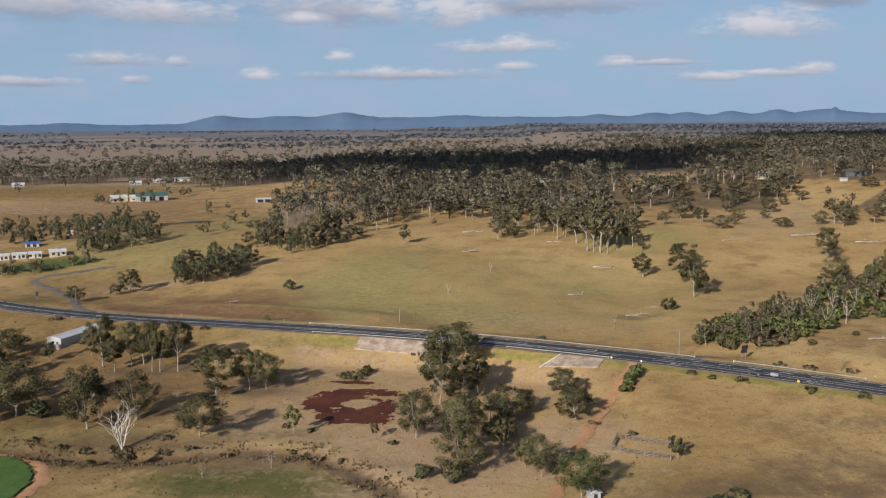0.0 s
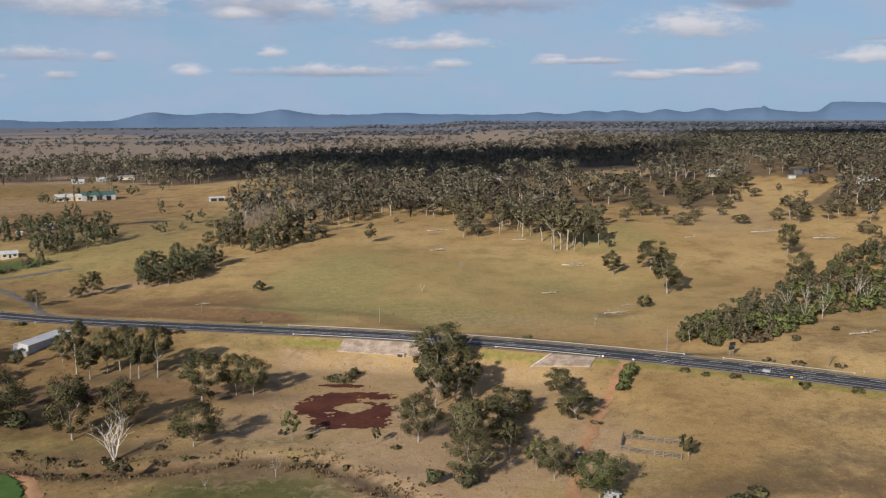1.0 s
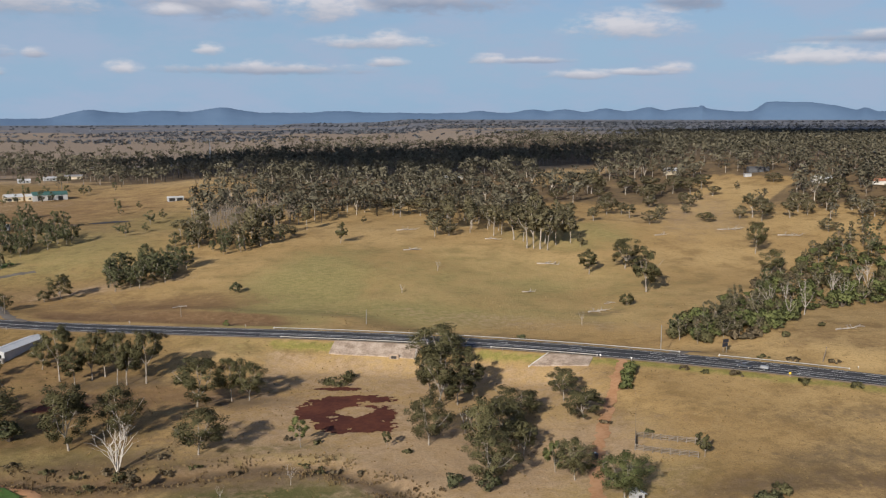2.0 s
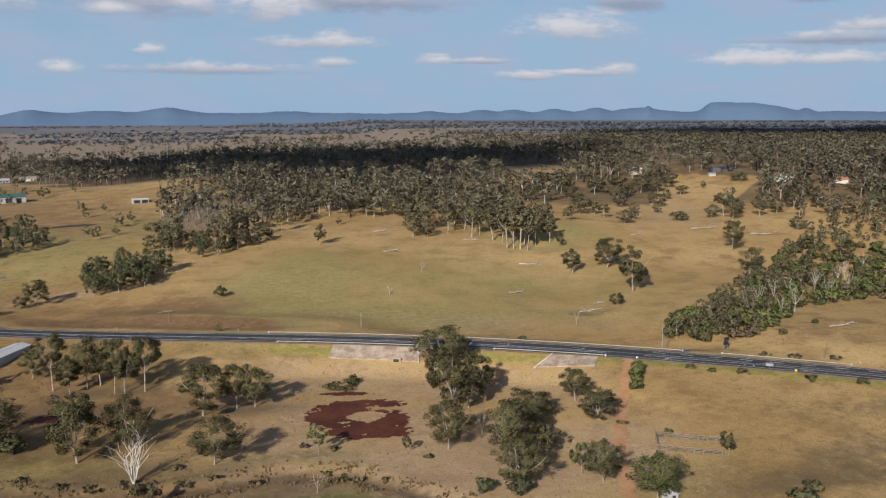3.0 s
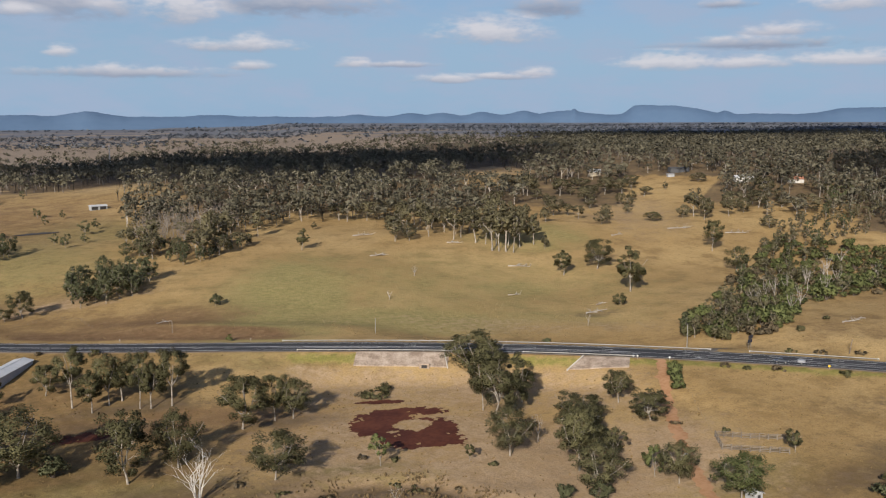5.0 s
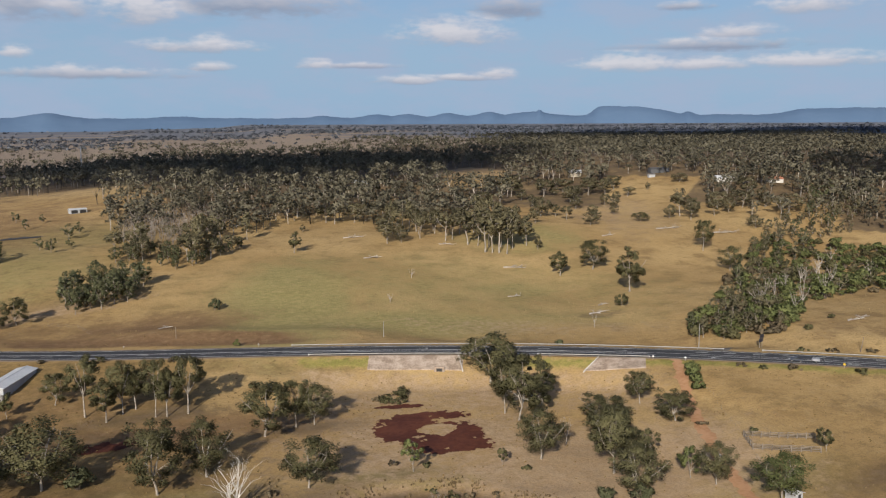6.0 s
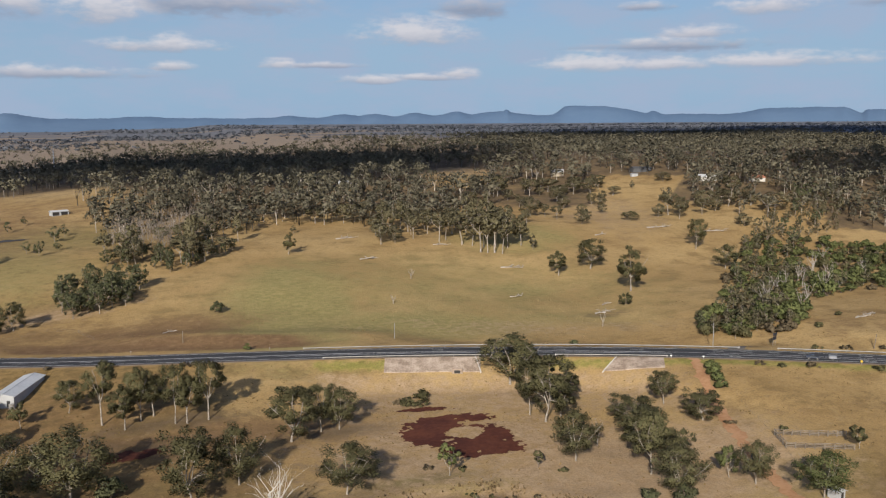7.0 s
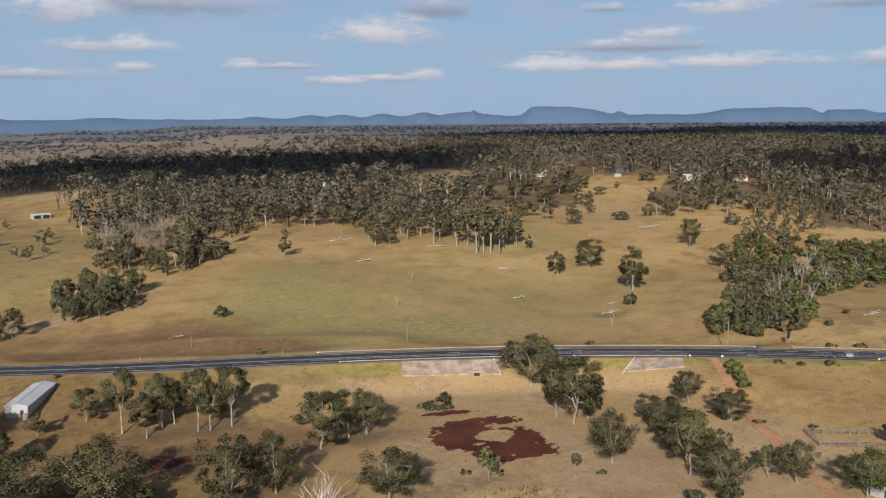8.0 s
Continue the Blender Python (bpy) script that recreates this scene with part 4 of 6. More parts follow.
# ---- more materials ----
ROOF_WHITE = material("pale_metal_roof", ((0.50, 0.52, 0.54), (0.62, 0.63, 0.64)), 0.2, 8, 0.45, metal=0.0)
WALL_WHITE = material("white_wall", ((0.48, 0.46, 0.42), (0.60, 0.58, 0.54)), 0.3, 6, 0.8)
WALL_CREAM = material("cream_wall", ((0.55, 0.47, 0.34), (0.66, 0.58, 0.44)), 0.3, 6, 0.8)
# dark grey cladding, with the shade on the shed put into its colour
WALL_DARK = material("shaded_dark_cladding", ((0.075, 0.078, 0.085), (0.110, 0.112, 0.120)), 0.3, 6, 0.7)
WALL_GREY = material("grey_cladding", ((0.34, 0.35, 0.36), (0.44, 0.45, 0.46)), 0.3, 6, 0.7)
ROOF_GREEN = material("green_metal_roof", ((0.045, 0.115, 0.100), (0.070, 0.150, 0.130)), 0.2, 6, 0.5)
ROOF_GREY = material("grey_metal_roof", ((0.22, 0.22, 0.23), (0.32, 0.32, 0.33)), 0.2, 6, 0.5)
ROOF_RED = material("terracotta_roof", ((0.34, 0.15, 0.095), (0.42, 0.20, 0.13)), 0.4, 6, 0.8)
ROOF_BLUE = material("blue_roof", ((0.03, 0.11, 0.34), (0.05, 0.16, 0.44)), 0.4, 6, 0.5)
OPENING = material("dark_opening", ((0.020, 0.020, 0.022), (0.035, 0.034, 0.034)), 0.5, 4, 0.5)
GLASS_DARK = material("window_glass", ((0.030, 0.035, 0.040), (0.050, 0.055, 0.060)), 0.5, 4, 0.15)
STEEL = material("galvanised_steel", ((0.28, 0.27, 0.25), (0.40, 0.39, 0.37)), 0.5, 6, 0.45, metal=0.3)
TIMBER = material("weathered_timber", ((0.16, 0.13, 0.10), (0.27, 0.23, 0.185)), 0.8, 6, 0.9)
WEED = material("red_water_fern", ((0.072, 0.021, 0.013), (0.130, 0.042, 0.022)), 0.10, 7, 0.85, bump=0.06)
DAM = material("muddy_water", ((0.040, 0.036, 0.030), (0.060, 0.054, 0.046)), 0.1, 5, 0.6)
LAWN = material("green_lawn", ((0.066, 0.100, 0.028), (0.100, 0.132, 0.040)), 0.12, 8, 0.9)
CROP = material("green_crop", ((0.060, 0.120, 0.026), (0.090, 0.165, 0.040)), 0.10, 9, 0.85, bump=0.08)
PAINT_WHITE = material("white_paint", ((0.72, 0.72, 0.70), (0.82, 0.82, 0.80)), 0.8, 4, 0.5)
PAINT_YELLOW = material("yellow_paint", ((0.62, 0.42, 0.03), (0.72, 0.50, 0.05)), 0.8, 4, 0.5)
SIGN_BLUE = material("dark_blue_sign", ((0.014, 0.016, 0.026), (0.022, 0.025, 0.038)), 0.8, 4, 0.5)
RUBBER = material("tyre_rubber", ((0.018, 0.018, 0.018), (0.030, 0.030, 0.030)), 1.0, 4, 0.9)
CAR_DARK = material("dark_car_paint", ((0.050, 0.058, 0.075), (0.075, 0.085, 0.105)), 0.6, 4, 0.3)
CAR_PAINT = material("silver_paint", ((0.26, 0.27, 0.29), (0.34, 0.35, 0.37)), 0.6, 4, 0.3)


def box(bm, x0, x1, y0, y1, z0, z1, bevel=0.0):
    r = bmesh.ops.create_cube(bm, size=1, matrix=Matrix.Translation(((x0 + x1) / 2, (y0 + y1) / 2, (z0 + z1) / 2)) @ Matrix.Diagonal((x1 - x0, y1 - y0, z1 - z0, 1)))
    if bevel:
        edges = list({e for v in r["verts"] for e in v.link_edges})
        bmesh.ops.bevel(bm, geom=edges, offset=bevel, segments=1, affect="EDGES")
    return bm


def one(fn, *a, **k):
    bm = bmesh.new()
    fn(bm, *a, **k)
    return bm


def gable(bm, x0, x1, y0, y1, z, rise, over=0.4, thick=0.12):
    """A pitched roof with its ridge along y."""
    mid = (x0 + x1) / 2
    for x, s in ((x0, -1), (x1, 1)):
        drop = rise / (mid - x0) * over
        a = [(x + s * over, y0 - over, z - drop), (mid, y0 - over, z + rise), (mid, y1 + over, z + rise), (x + s * over, y1 + over, z - drop)]
        v = [bm.verts.new(p) for p in a] + [bm.verts.new((p[0], p[1], p[2] + thick)) for p in a]
        for f in ((3, 2, 1, 0), (4, 5, 6, 7), (0, 1, 5, 4), (1, 2, 6, 5), (2, 3, 7, 6), (3, 0, 4, 7)):
            bm.faces.new([v[i] for i in f])
    bmesh.ops.recalc_face_normals(bm, faces=bm.faces)


def gable_wall(bm, x0, x1, y0, y1, z0, z1, rise, t=0.2):
    """Four walls with thickness; the end walls rise to the ridge."""
    mid = (x0 + x1) / 2
    for y in (y0, y1 - t):
        a = [(x0, z0), (x1, z0), (x1, z1), (mid, z1 + rise), (x0, z1)]
        f = [bm.verts.new((p[0], y, p[1])) for p in a]
        b = [bm.verts.new((p[0], y + t, p[1])) for p in a]
        bm.faces.new(f)
        bm.faces.new(b[::-1])
        for i in range(5):
            bm.faces.new((f[i], f[(i + 1) % 5], b[(i + 1) % 5], b[i]))
    box(bm, x0, x0 + t, y0 + t, y1 - t, z0, z1)
    box(bm, x1 - t, x1, y0 + t, y1 - t, z0, z1)
    bmesh.ops.recalc_face_normals(bm, faces=bm.faces)


def building(name, x, y, turn, wide, long, high, rise, wall, roof, label, openings=(), chimney=False, category="house"):
    """A gabled building: walls, roof, doors and windows as parts. openings: side (0 to 3), place along it, width, height, sill, kind."""
    top = tagged(new(name), label, category)
    w, l = wide / 2, long / 2
    body = part("wall", one(gable_wall, -w, w, -l, l, -0.8, high, rise), wall, top)
    cover_ = part("roof", one(gable, -w, w, -l, l, high, rise), roof, top)
    ridge = bmesh.new()
    box(ridge, -0.15, 0.15, -l - 0.4, l + 0.4, high + rise + 0.10, high + rise + 0.19)
    part("ridge_cap", ridge, roof, cover_)
    for side, at, ow, oh, sill, kind in openings:
        d = 0.06
        bm, frame_bm = bmesh.new(), bmesh.new()
        if side in (0, 2):
            yy = -l if side == 0 else l
            box(bm, at - ow / 2, at + ow / 2, yy - d, yy + d, sill, sill + oh)
            box(frame_bm, at - ow / 2 - 0.1, at + ow / 2 + 0.1, yy - d * 0.6, yy + d * 0.6, sill - 0.1, sill + oh + 0.1)
        else:
            xx = w if side == 1 else -w
            box(bm, xx - d, xx + d, at - ow / 2, at + ow / 2, sill, sill + oh)
            box(frame_bm, xx - d * 0.6, xx + d * 0.6, at - ow / 2 - 0.1, at + ow / 2 + 0.1, sill - 0.1, sill + oh + 0.1)
        holder = part({"w": "window", "d": "door", "o": "opening"}[kind], frame_bm, PAINT_WHITE if kind == "w" else WALL_GREY, top)
        part({"w": "pane", "d": "door_leaf", "o": "doorway"}[kind], bm, GLASS_DARK if kind == "w" else OPENING, holder)
    if chimney:
        part("flue", one(box, 0.6, 0.9, 0.5, 0.8, high, high + rise + 0.9), ROOF_GREY, cover_)
    top.matrix_basis = pose(x, y, gz(x, y), 0, 0, turn)
    return top


# long white shed beside the road
shed = building("long_shed", -150.2, 359.8, -18.5, 6.6, 24.0, 3.3, 0.75, WALL_GREY, ROOF_WHITE, "long grey metal farm shed with a low pale roof", ((0, 1.6, 1.0, 2.0, 0, "d"),), category="shed")
shed.location.z = -7.1
tank = bmesh.new()
bmesh.ops.create_cone(tank, cap_ends=True, segments=16, radius1=0.9, radius2=0.9, depth=1.7, matrix=Matrix.Translation((0, 0, 0.85)))
bmesh.ops.create_cone(tank, cap_ends=True, segments=16, radius1=0.95, radius2=0.1, depth=0.3, matrix=Matrix.Translation((0, 0, 1.85)))
tank = tagged(part("water_tank", tank, STEEL), "small grey rainwater tank at the end of the shed", "tank")
tank.location = (-151.5, 346.5, gz(-151.5, 346.5) - 0.05)

# the farm west of the side road
for k, (x, y, turn, wide, long) in enumerate(((-258, 522.5, -71, 5, 8), (-249.2, 525.5, -71, 5, 7.6), (-241, 528.5, -71, 5, 7))):
    building("motel_block", x, y, turn, wide, long, 2.7, 0.7, WALL_WHITE, ROOF_WHITE, "low white block with dark doors beside the lawn", ((1, -2.6, 1.6, 1.6, 0.5, "w"), (1, 0.2, 0.9, 2.0, 0, "d"), (1, 2.4, 1.6, 1.6, 0.5, "w")), category="building")
building("farm_house", -230, 533, -60, 6.5, 9, 2.6, 1.3, WALL_CREAM, ROOF_WHITE, "cream house with a pale metal roof above the lawn", ((1, -2.6, 1.6, 1.2, 0.9, "w"), (1, 0.2, 1.0, 2.1, 0, "d"), (1, 2.8, 1.6, 1.2, 0.9, "w"), (0, 0, 2.4, 2.1, 0, "o")), True)
building("blue_shed", -254, 554, -75, 5, 8, 2.3, 0.8, WALL_GREY, ROOF_BLUE, "grey shed with a bright blue roof under trees", ((1, -2, 2.0, 1.9, 0, "o"), (1, 1.5, 2.0, 1.9, 0, "o")), category="shed")
building("small_shed", -239, 622, -80, 6, 8, 2.8, 0.8, WALL_GREY, ROOF_WHITE, "small grey shed with a pale roof and an open front", ((1, 0, 5.0, 2.2, 0, "o"),), category="shed")
building("white_hut", -246, 592, -80, 3, 3.6, 2.2, 0.5, WALL_WHITE, ROOF_WHITE, "tiny white hut in the dry yard", ((1, 0, 0.9, 1.9, 0, "d"),), category="hut")
building("green_barn", -262, 810, -66, 12, 27, 4.6, 2.4, WALL_GREY, ROOF_GREEN, "long barn with a dark green metal roof", ((1, -8, 4, 3.6, 0, "o"), (1, 0, 4, 3.6, 0, "o"), (1, 8, 4, 3.6, 0, "o"), (0, 0, 4, 3.6, 0, "o")), category="barn")
building("cream_house", -289, 803, -60, 9, 14, 3.6, 2.0, WALL_CREAM, ROOF_WHITE, "cream house with a pale roof and a deep verandah", ((1, -3.5, 3.0, 2.2, 0.3, "o"), (1, 1.5, 3.0, 2.2, 0.3, "o"), (0, 0, 1.6, 1.3, 0.9, "w")), True)
building("cream_annexe", -277, 806, -66, 8, 6, 3.8, 1.6, WALL_CREAM, ROOF_WHITE, "cream annexe between the house and the barn", ((1, 0, 2.0, 1.4, 0.9, "w"),), category="building")
for x, y, turn, label in ((-335, 985, -70, "pale grey farmhouse among far trees"), (-318, 1015, -60, "pale roofed house at the edge of the plain"), (-452, 962, -70, "low grey house on the plain")):
    building("distant_house", x, y, turn, 8, 12, 2.8, 1.5, WALL_GREY, ROOF_WHITE, label, ((1, -3, 2.0, 1.4, 0.8, "w"), (1, 0, 1.0, 2.1, 0, "d"), (1, 3, 2.0, 1.4, 0.8, "w")))
building("grey_house", -300, 1040, -75, 9, 18, 3.2, 1.6, WALL_CREAM, ROOF_GREY, "long cream house with a grey roof beyond the barn", ((1, -4, 2.2, 1.4, 0.8, "w"), (1, 4, 2.2, 1.4, 0.8, "w")))
building("open_shed", -151.5, 760, -70, 6, 12, 2.8, 0.7, WALL_GREY, ROOF_WHITE, "open-fronted shed with a pale roof on the far paddock", ((1, -3, 4.6, 2.4, 0, "o"), (1, 3, 4.6, 2.4, 0, "o")), category="shed")
# houses along the rise
building("white_roof_house", 292, 828, -115, 11, 12, 3.6, 2.4, WALL_CREAM, ROOF_WHITE, "cream house with a steep pale roof among gum trees", ((3, -3, 2.4, 1.6, 1.0, "w"), (3, 2, 1.0, 2.1, 0, "d"), (0, 0, 3.0, 2.2, 0.3, "o")), True)
building("yellow_house", 88, 850, -92, 10, 17, 3.2, 2.2, WALL_CREAM, ROOF_WHITE, "cream house with a pale roof hidden in the wood", ((1, -4, 2.2, 1.4, 0.8, "w"), (1, 0, 1.0, 2.1, 0, "d"), (1, 4, 2.2, 1.4, 0.8, "w")), True)
building("grey_roof_house", 371, 702, -105, 9, 15, 3.2, 1.8, WALL_WHITE, ROOF_WHITE, "low white house with a pale roof on the rise", ((3, -4, 2.2, 1.4, 0.8, "w"), (3, 0, 1.0, 2.1, 0, "d"), (3, 4, 2.2, 1.4, 0.8, "w")))
building("red_roof_house", 408, 682, -110, 8, 12, 3.0, 1.9, WALL_WHITE, ROOF_RED, "white house with a terracotta roof on the rise", ((3, -3, 1.8, 1.4, 0.8, "w"), (3, 3, 1.8, 1.4, 0.8, "w")))
building("carport", 338, 765, -100, 4, 6, 2.4, 0.5, WALL_GREY, ROOF_GREY, "grey carport at the end of the cleared slope", ((3, 0, 5.0, 2.2, 0, "o"),), category="shed")
building("grey_machinery_shed", 356, 782, -100, 9, 18, 3.4, 1.0, WALL_DARK, WALL_DARK, "long dark grey machinery shed under tall gums, shade in its colour", ((3, -6, 4, 2.8, 0, "o"), (3, 0, 4, 2.8, 0, "o"), (3, 6, 4, 2.8, 0, "o")), category="shed")


# ---- by the road ----
def road_frame(x, off, lift=0.0):
    """Place and heading on the road at x, off metres from its middle."""
    e = 0.5
    dx, dy = 2 * e, float(road_y(x + e) - road_y(x - e))
    l = math.hypot(dx, dy)
    return x - dy / l * off, float(road_y(x)) + dx / l * off, float(road_z(x)) + lift, math.degrees(math.atan2(dy, dx))


tagged(ribbon("centre_line", -500, 60, -0.30, -0.10, 0.02, LINE_PAINT, road))
tagged(ribbon("barrier_line", -500, 300, 0.10, 0.32, 0.02, LINE_PAINT, road))
tagged(ribbon("lane_line", -60, 62, -1.95, -1.67, 0.02, LINE_PAINT, road))
tagged(ribbon("lane_line", 72, 300, -1.95, -1.67, 0.02, LINE_PAINT, road))
for k in range(16):
    ribbon("dash", 74 + k * 8.0, 77.4 + k * 8.0, 2.9, 3.3, 0.022, LINE_PAINT, road)
for k in range(26):
    ribbon("dash", -330 + k * 11.0, -326 + k * 11.0, -1.9, -1.7, 0.022, LINE_PAINT, road)


def arrow(x, off, back):
    """A painted turn arrow."""
    bm = bmesh.new()
    pts = [(-2.6, -0.14), (1.0, -0.14), (1.0, -0.55), (2.6, 0.0), (1.0, 0.55), (1.0, 0.14), (-2.6, 0.14)]
    bm.faces.new([bm.verts.new((px, py, 0)) for px, py in pts])
    ob = part("arrow", bm, LINE_PAINT, road)
    px, py, pz, turn = road_frame(x, off, 0.023)
    ob.matrix_basis = pose(px, py, pz, 0, 0, turn + (180 if back else 0))


for x, off, back in ((-12, 2.4, False), (28, 2.4, False), (52, 2.4, False), (80, -3.6, True), (116, -3.6, True)):
    arrow(x, off, back)


def guard_rail(x0, x1, off, label):
    top = tagged(new("guard_rail"), label, "guard rail")
    n = max(3, int(abs(x1 - x0) / 3.6))
    pts = [road_frame(x0 + (x1 - x0) * k / n, off) for k in range(n + 1)]
    profile = [(-0.02, 0.42), (0.06, 0.50), (0.0, 0.58), (0.06, 0.66), (-0.02, 0.75), (-0.06, 0.66), (-0.06, 0.50)]
    verts, faces, m = [], [], len(profile)
    for x, y, z, turn in pts:
        a = radians(turn + 90)
        verts += [(x + math.cos(a) * p * 1.5, y + math.sin(a) * p * 1.5, z + q) for p, q in profile]
    for k in range(n):
        faces += [(k * m + i, k * m + (i + 1) % m, (k + 1) * m + (i + 1) % m, (k + 1) * m + i) for i in range(m)]
    part_np("beam", verts, np.array(faces), STEEL, top)
    post = one(box, -0.07, 0.07, -0.09, 0.09, -0.5, 0.72)
    first = part("post", post, STEEL, top)
    for k, (x, y, z, turn) in enumerate(pts):
        ob = first if k == 0 else first.copy()
        if k:
            scene.collection.objects.link(ob)
        ob.matrix_basis = pose(x, y, z - 0.05, 0, 0, turn)
    for x, y, z, turn in (pts[0], pts[-1]):
        end = part("end_plate", one(box, -0.2, 0.2, -0.06, 0.06, 0.36, 0.80), PAINT_WHITE, top)
        end.matrix_basis = pose(x, y, z, 0, 0, turn)
    return top


guard_rail(-58, 82, 7.2, "long galvanised guard rail along the far edge of the highway")
guard_rail(93, 126, 7.4, "galvanised guard rail past the side entrance")
guard_rail(-50, 4, -7.0, "galvanised guard rail above the concrete batter")
guard_rail(26, 60, -7.0, "galvanised guard rail above the smaller batter")


def batter(name, x0, x1, deep, cols, rows, label, skew=0.0):
    """A sloping concrete facing in slabs below the road edge; skew leans its first edge outwards."""
    top = tagged(new(name), label, "concrete batter")
    for i in range(cols):
        for j in range(rows):
            d0, d1 = 7.9 + (deep - 7.9) * j / rows + 0.004, 7.9 + (deep - 7.9) * (j + 1) / rows - 0.004
            v = []
            for lift in (-0.6, 0.34):
                for k, d in ((0, d0), (1, d0), (1, d1), (0, d1)):
                    share = (i + k) / cols
                    a = x0 + (x1 - x0) * share - skew * (d - 7.9) * (1 - share) + (0.004 if k == 0 else -0.004)
                    px, py, pz, turn = road_frame(a, -d)
                    v.append((px, py, gz(px, py) + lift))
            part_np("slab", v, np.array([(3, 2, 1, 0), (4, 5, 6, 7), (0, 1, 5, 4), (1, 2, 6, 5), (2, 3, 7, 6), (3, 0, 4, 7)]), CONCRETE, top)
    return top


batter("concrete_batter", -29.5, 2, 14.8, 7, 1, "stained pale concrete slabs facing the road embankment")
batter("concrete_batter", 44.5, 59, 14.5, 4, 1, "pale concrete slabs facing the embankment beside the track", 0.6)


def chute(x, label):
    top = tagged(new("drain_chute"), label, "drain")
    for side in (0.0,):
        v = []
        for lift in (-0.1, 0.6):
            for d, s in ((7.8, -0.14), (7.8, 0.14), (15.2, 0.14), (15.2, -0.14)):
                px, py, pz, turn = road_frame(x + side + s + (0.25 * (d - 7.8) if x < 10 else -0.6 * (d - 7.8)), -d)
                v.append((px, py, gz(px, py) + lift))
        part_np("kerb", v, np.array([(3, 2, 1, 0), (4, 5, 6, 7), (0, 1, 5, 4), (1, 2, 6, 5), (2, 3, 7, 6), (3, 0, 4, 7)]), WALL_WHITE, top)
    return top


chute(0.3, "white concrete drain chute down the batter")
chute(44.8, "white concrete drain chute at the end of the batter")
culvert = tagged(new("box_culvert"), "concrete box culvert with a dark opening under the road", "culvert")
part("headwall", one(box, -1.8, 1.8, -0.2, 0.4, -0.6, 1.7, 0.05), CONCRETE, culvert)
part("opening", one(box, -1.0, 1.0, -0.24, -0.1, 0.0, 1.1), OPENING, culvert)
px, py, pz, turn = road_frame(-5.5, -15.4)
culvert.matrix_basis = pose(px, py, gz(px, py), 0, 0, turn)


def on_ground_strip(name, points, half, mat, lift=0.10, label="", kind="structure", category="track", rough=0.25, seed=3):
    """A strip laid along points over the ground."""
    rng = np.random.default_rng(seed)
    pts = np.array(points, dtype=float)
    seg = np.concatenate([[0], np.cumsum(np.hypot(*np.diff(pts, axis=0).T))])
    t = np.arange(0, seg[-1], 1.6)
    x, y = np.interp(t, seg, pts[:, 0]), np.interp(t, seg, pts[:, 1])
    for _ in range(4):
        x[1:-1], y[1:-1] = (x[:-2] + 2 * x[1:-1] + x[2:]) / 4, (y[:-2] + 2 * y[1:-1] + y[2:]) / 4
    dx, dy = np.gradient(x), np.gradient(y)
    l = np.hypot(dx, dy)
    rows = []
    for s in (-1, -0.4, 0.4, 1):
        w = half * s * (1 + (rough * rng.normal(size=len(t)) if abs(s) == 1 else 0))
        px, py = x - dy / l * w, y + dx / l * w
        rows.append(np.stack([px, py, ground_z(px, py) + lift - (0.12 if abs(s) == 1 else 0)], -1))
    n = len(t)
    i = np.arange(n - 1)
    f = np.concatenate([np.stack([k * n + i, k * n + i + 1, (k + 1) * n + i + 1, (k + 1) * n + i], -1)[:, ::-1] for k in range(3)])
    return tagged(part_np(name, np.concatenate(rows), f[:, ::-1], mat, smooth=True), label, category, kind=kind)


on_ground_strip("track", [(64, 297.5), (61, 292), (55, 279), (48.5, 265), (41.5, 249.5), (37, 238), (33, 228.5), (28, 212), (22, 190)], 1.7, DIRT, 0.30, "red dirt farm track leading down from the highway")
on_ground_strip("side_road", [(-160, 402), (-170, 412), (-184, 441), (-205, 464), (-221, 478), (-218, 490), (-205, 497), (-185, 508)], 2.2, ASPHALT_OLD, 0.16, "narrow grey side road off the highway", category="road")
on_ground_strip("entrance", [(84, 301), (90, 308), (97, 312)], 3.0, ASPHALT_OLD, 0.14, "short sealed entrance beside the highway", category="road", rough=0.1)


def patch(name, inside_fn, x0, x1, y0, y1, step, mat, lift, label, category, level=None):
    """A sheet over the ground wherever inside_fn is over 0.5."""
    xs, ys = np.arange(x0, x1, step), np.arange(y0, y1, step)
    gx, gy = np.meshgrid(xs, ys)
    keep = inside_fn(gx, gy) > 0.5
    rng = np.random.default_rng(4)
    jx, jy = gx + rng.uniform(-0.3, 0.3, gx.shape) * step, gy + rng.uniform(-0.3, 0.3, gx.shape) * step
    z = ground_z(jx, jy) + lift + rng.normal(0, 0.03, gx.shape)
    ny, nx = gx.shape
    idx = np.arange(nx * ny).reshape(ny, nx)
    cell = keep[:-1, :-1] & keep[1:, 1:] & keep[:-1, 1:] & keep[1:, :-1]
    f = np.stack([idx[:-1, :-1], idx[:-1, 1:], idx[1:, 1:], idx[1:, :-1]], -1)[cell]
    used = np.unique(f)
    back = np.zeros(nx * ny, dtype=int)
    back[used] = np.arange(len(used))
    return tagged(part_np(name, np.stack([jx, jy, z], -1).reshape(-1, 3)[used], back[f], mat, smooth=True), label, category, kind="structure")


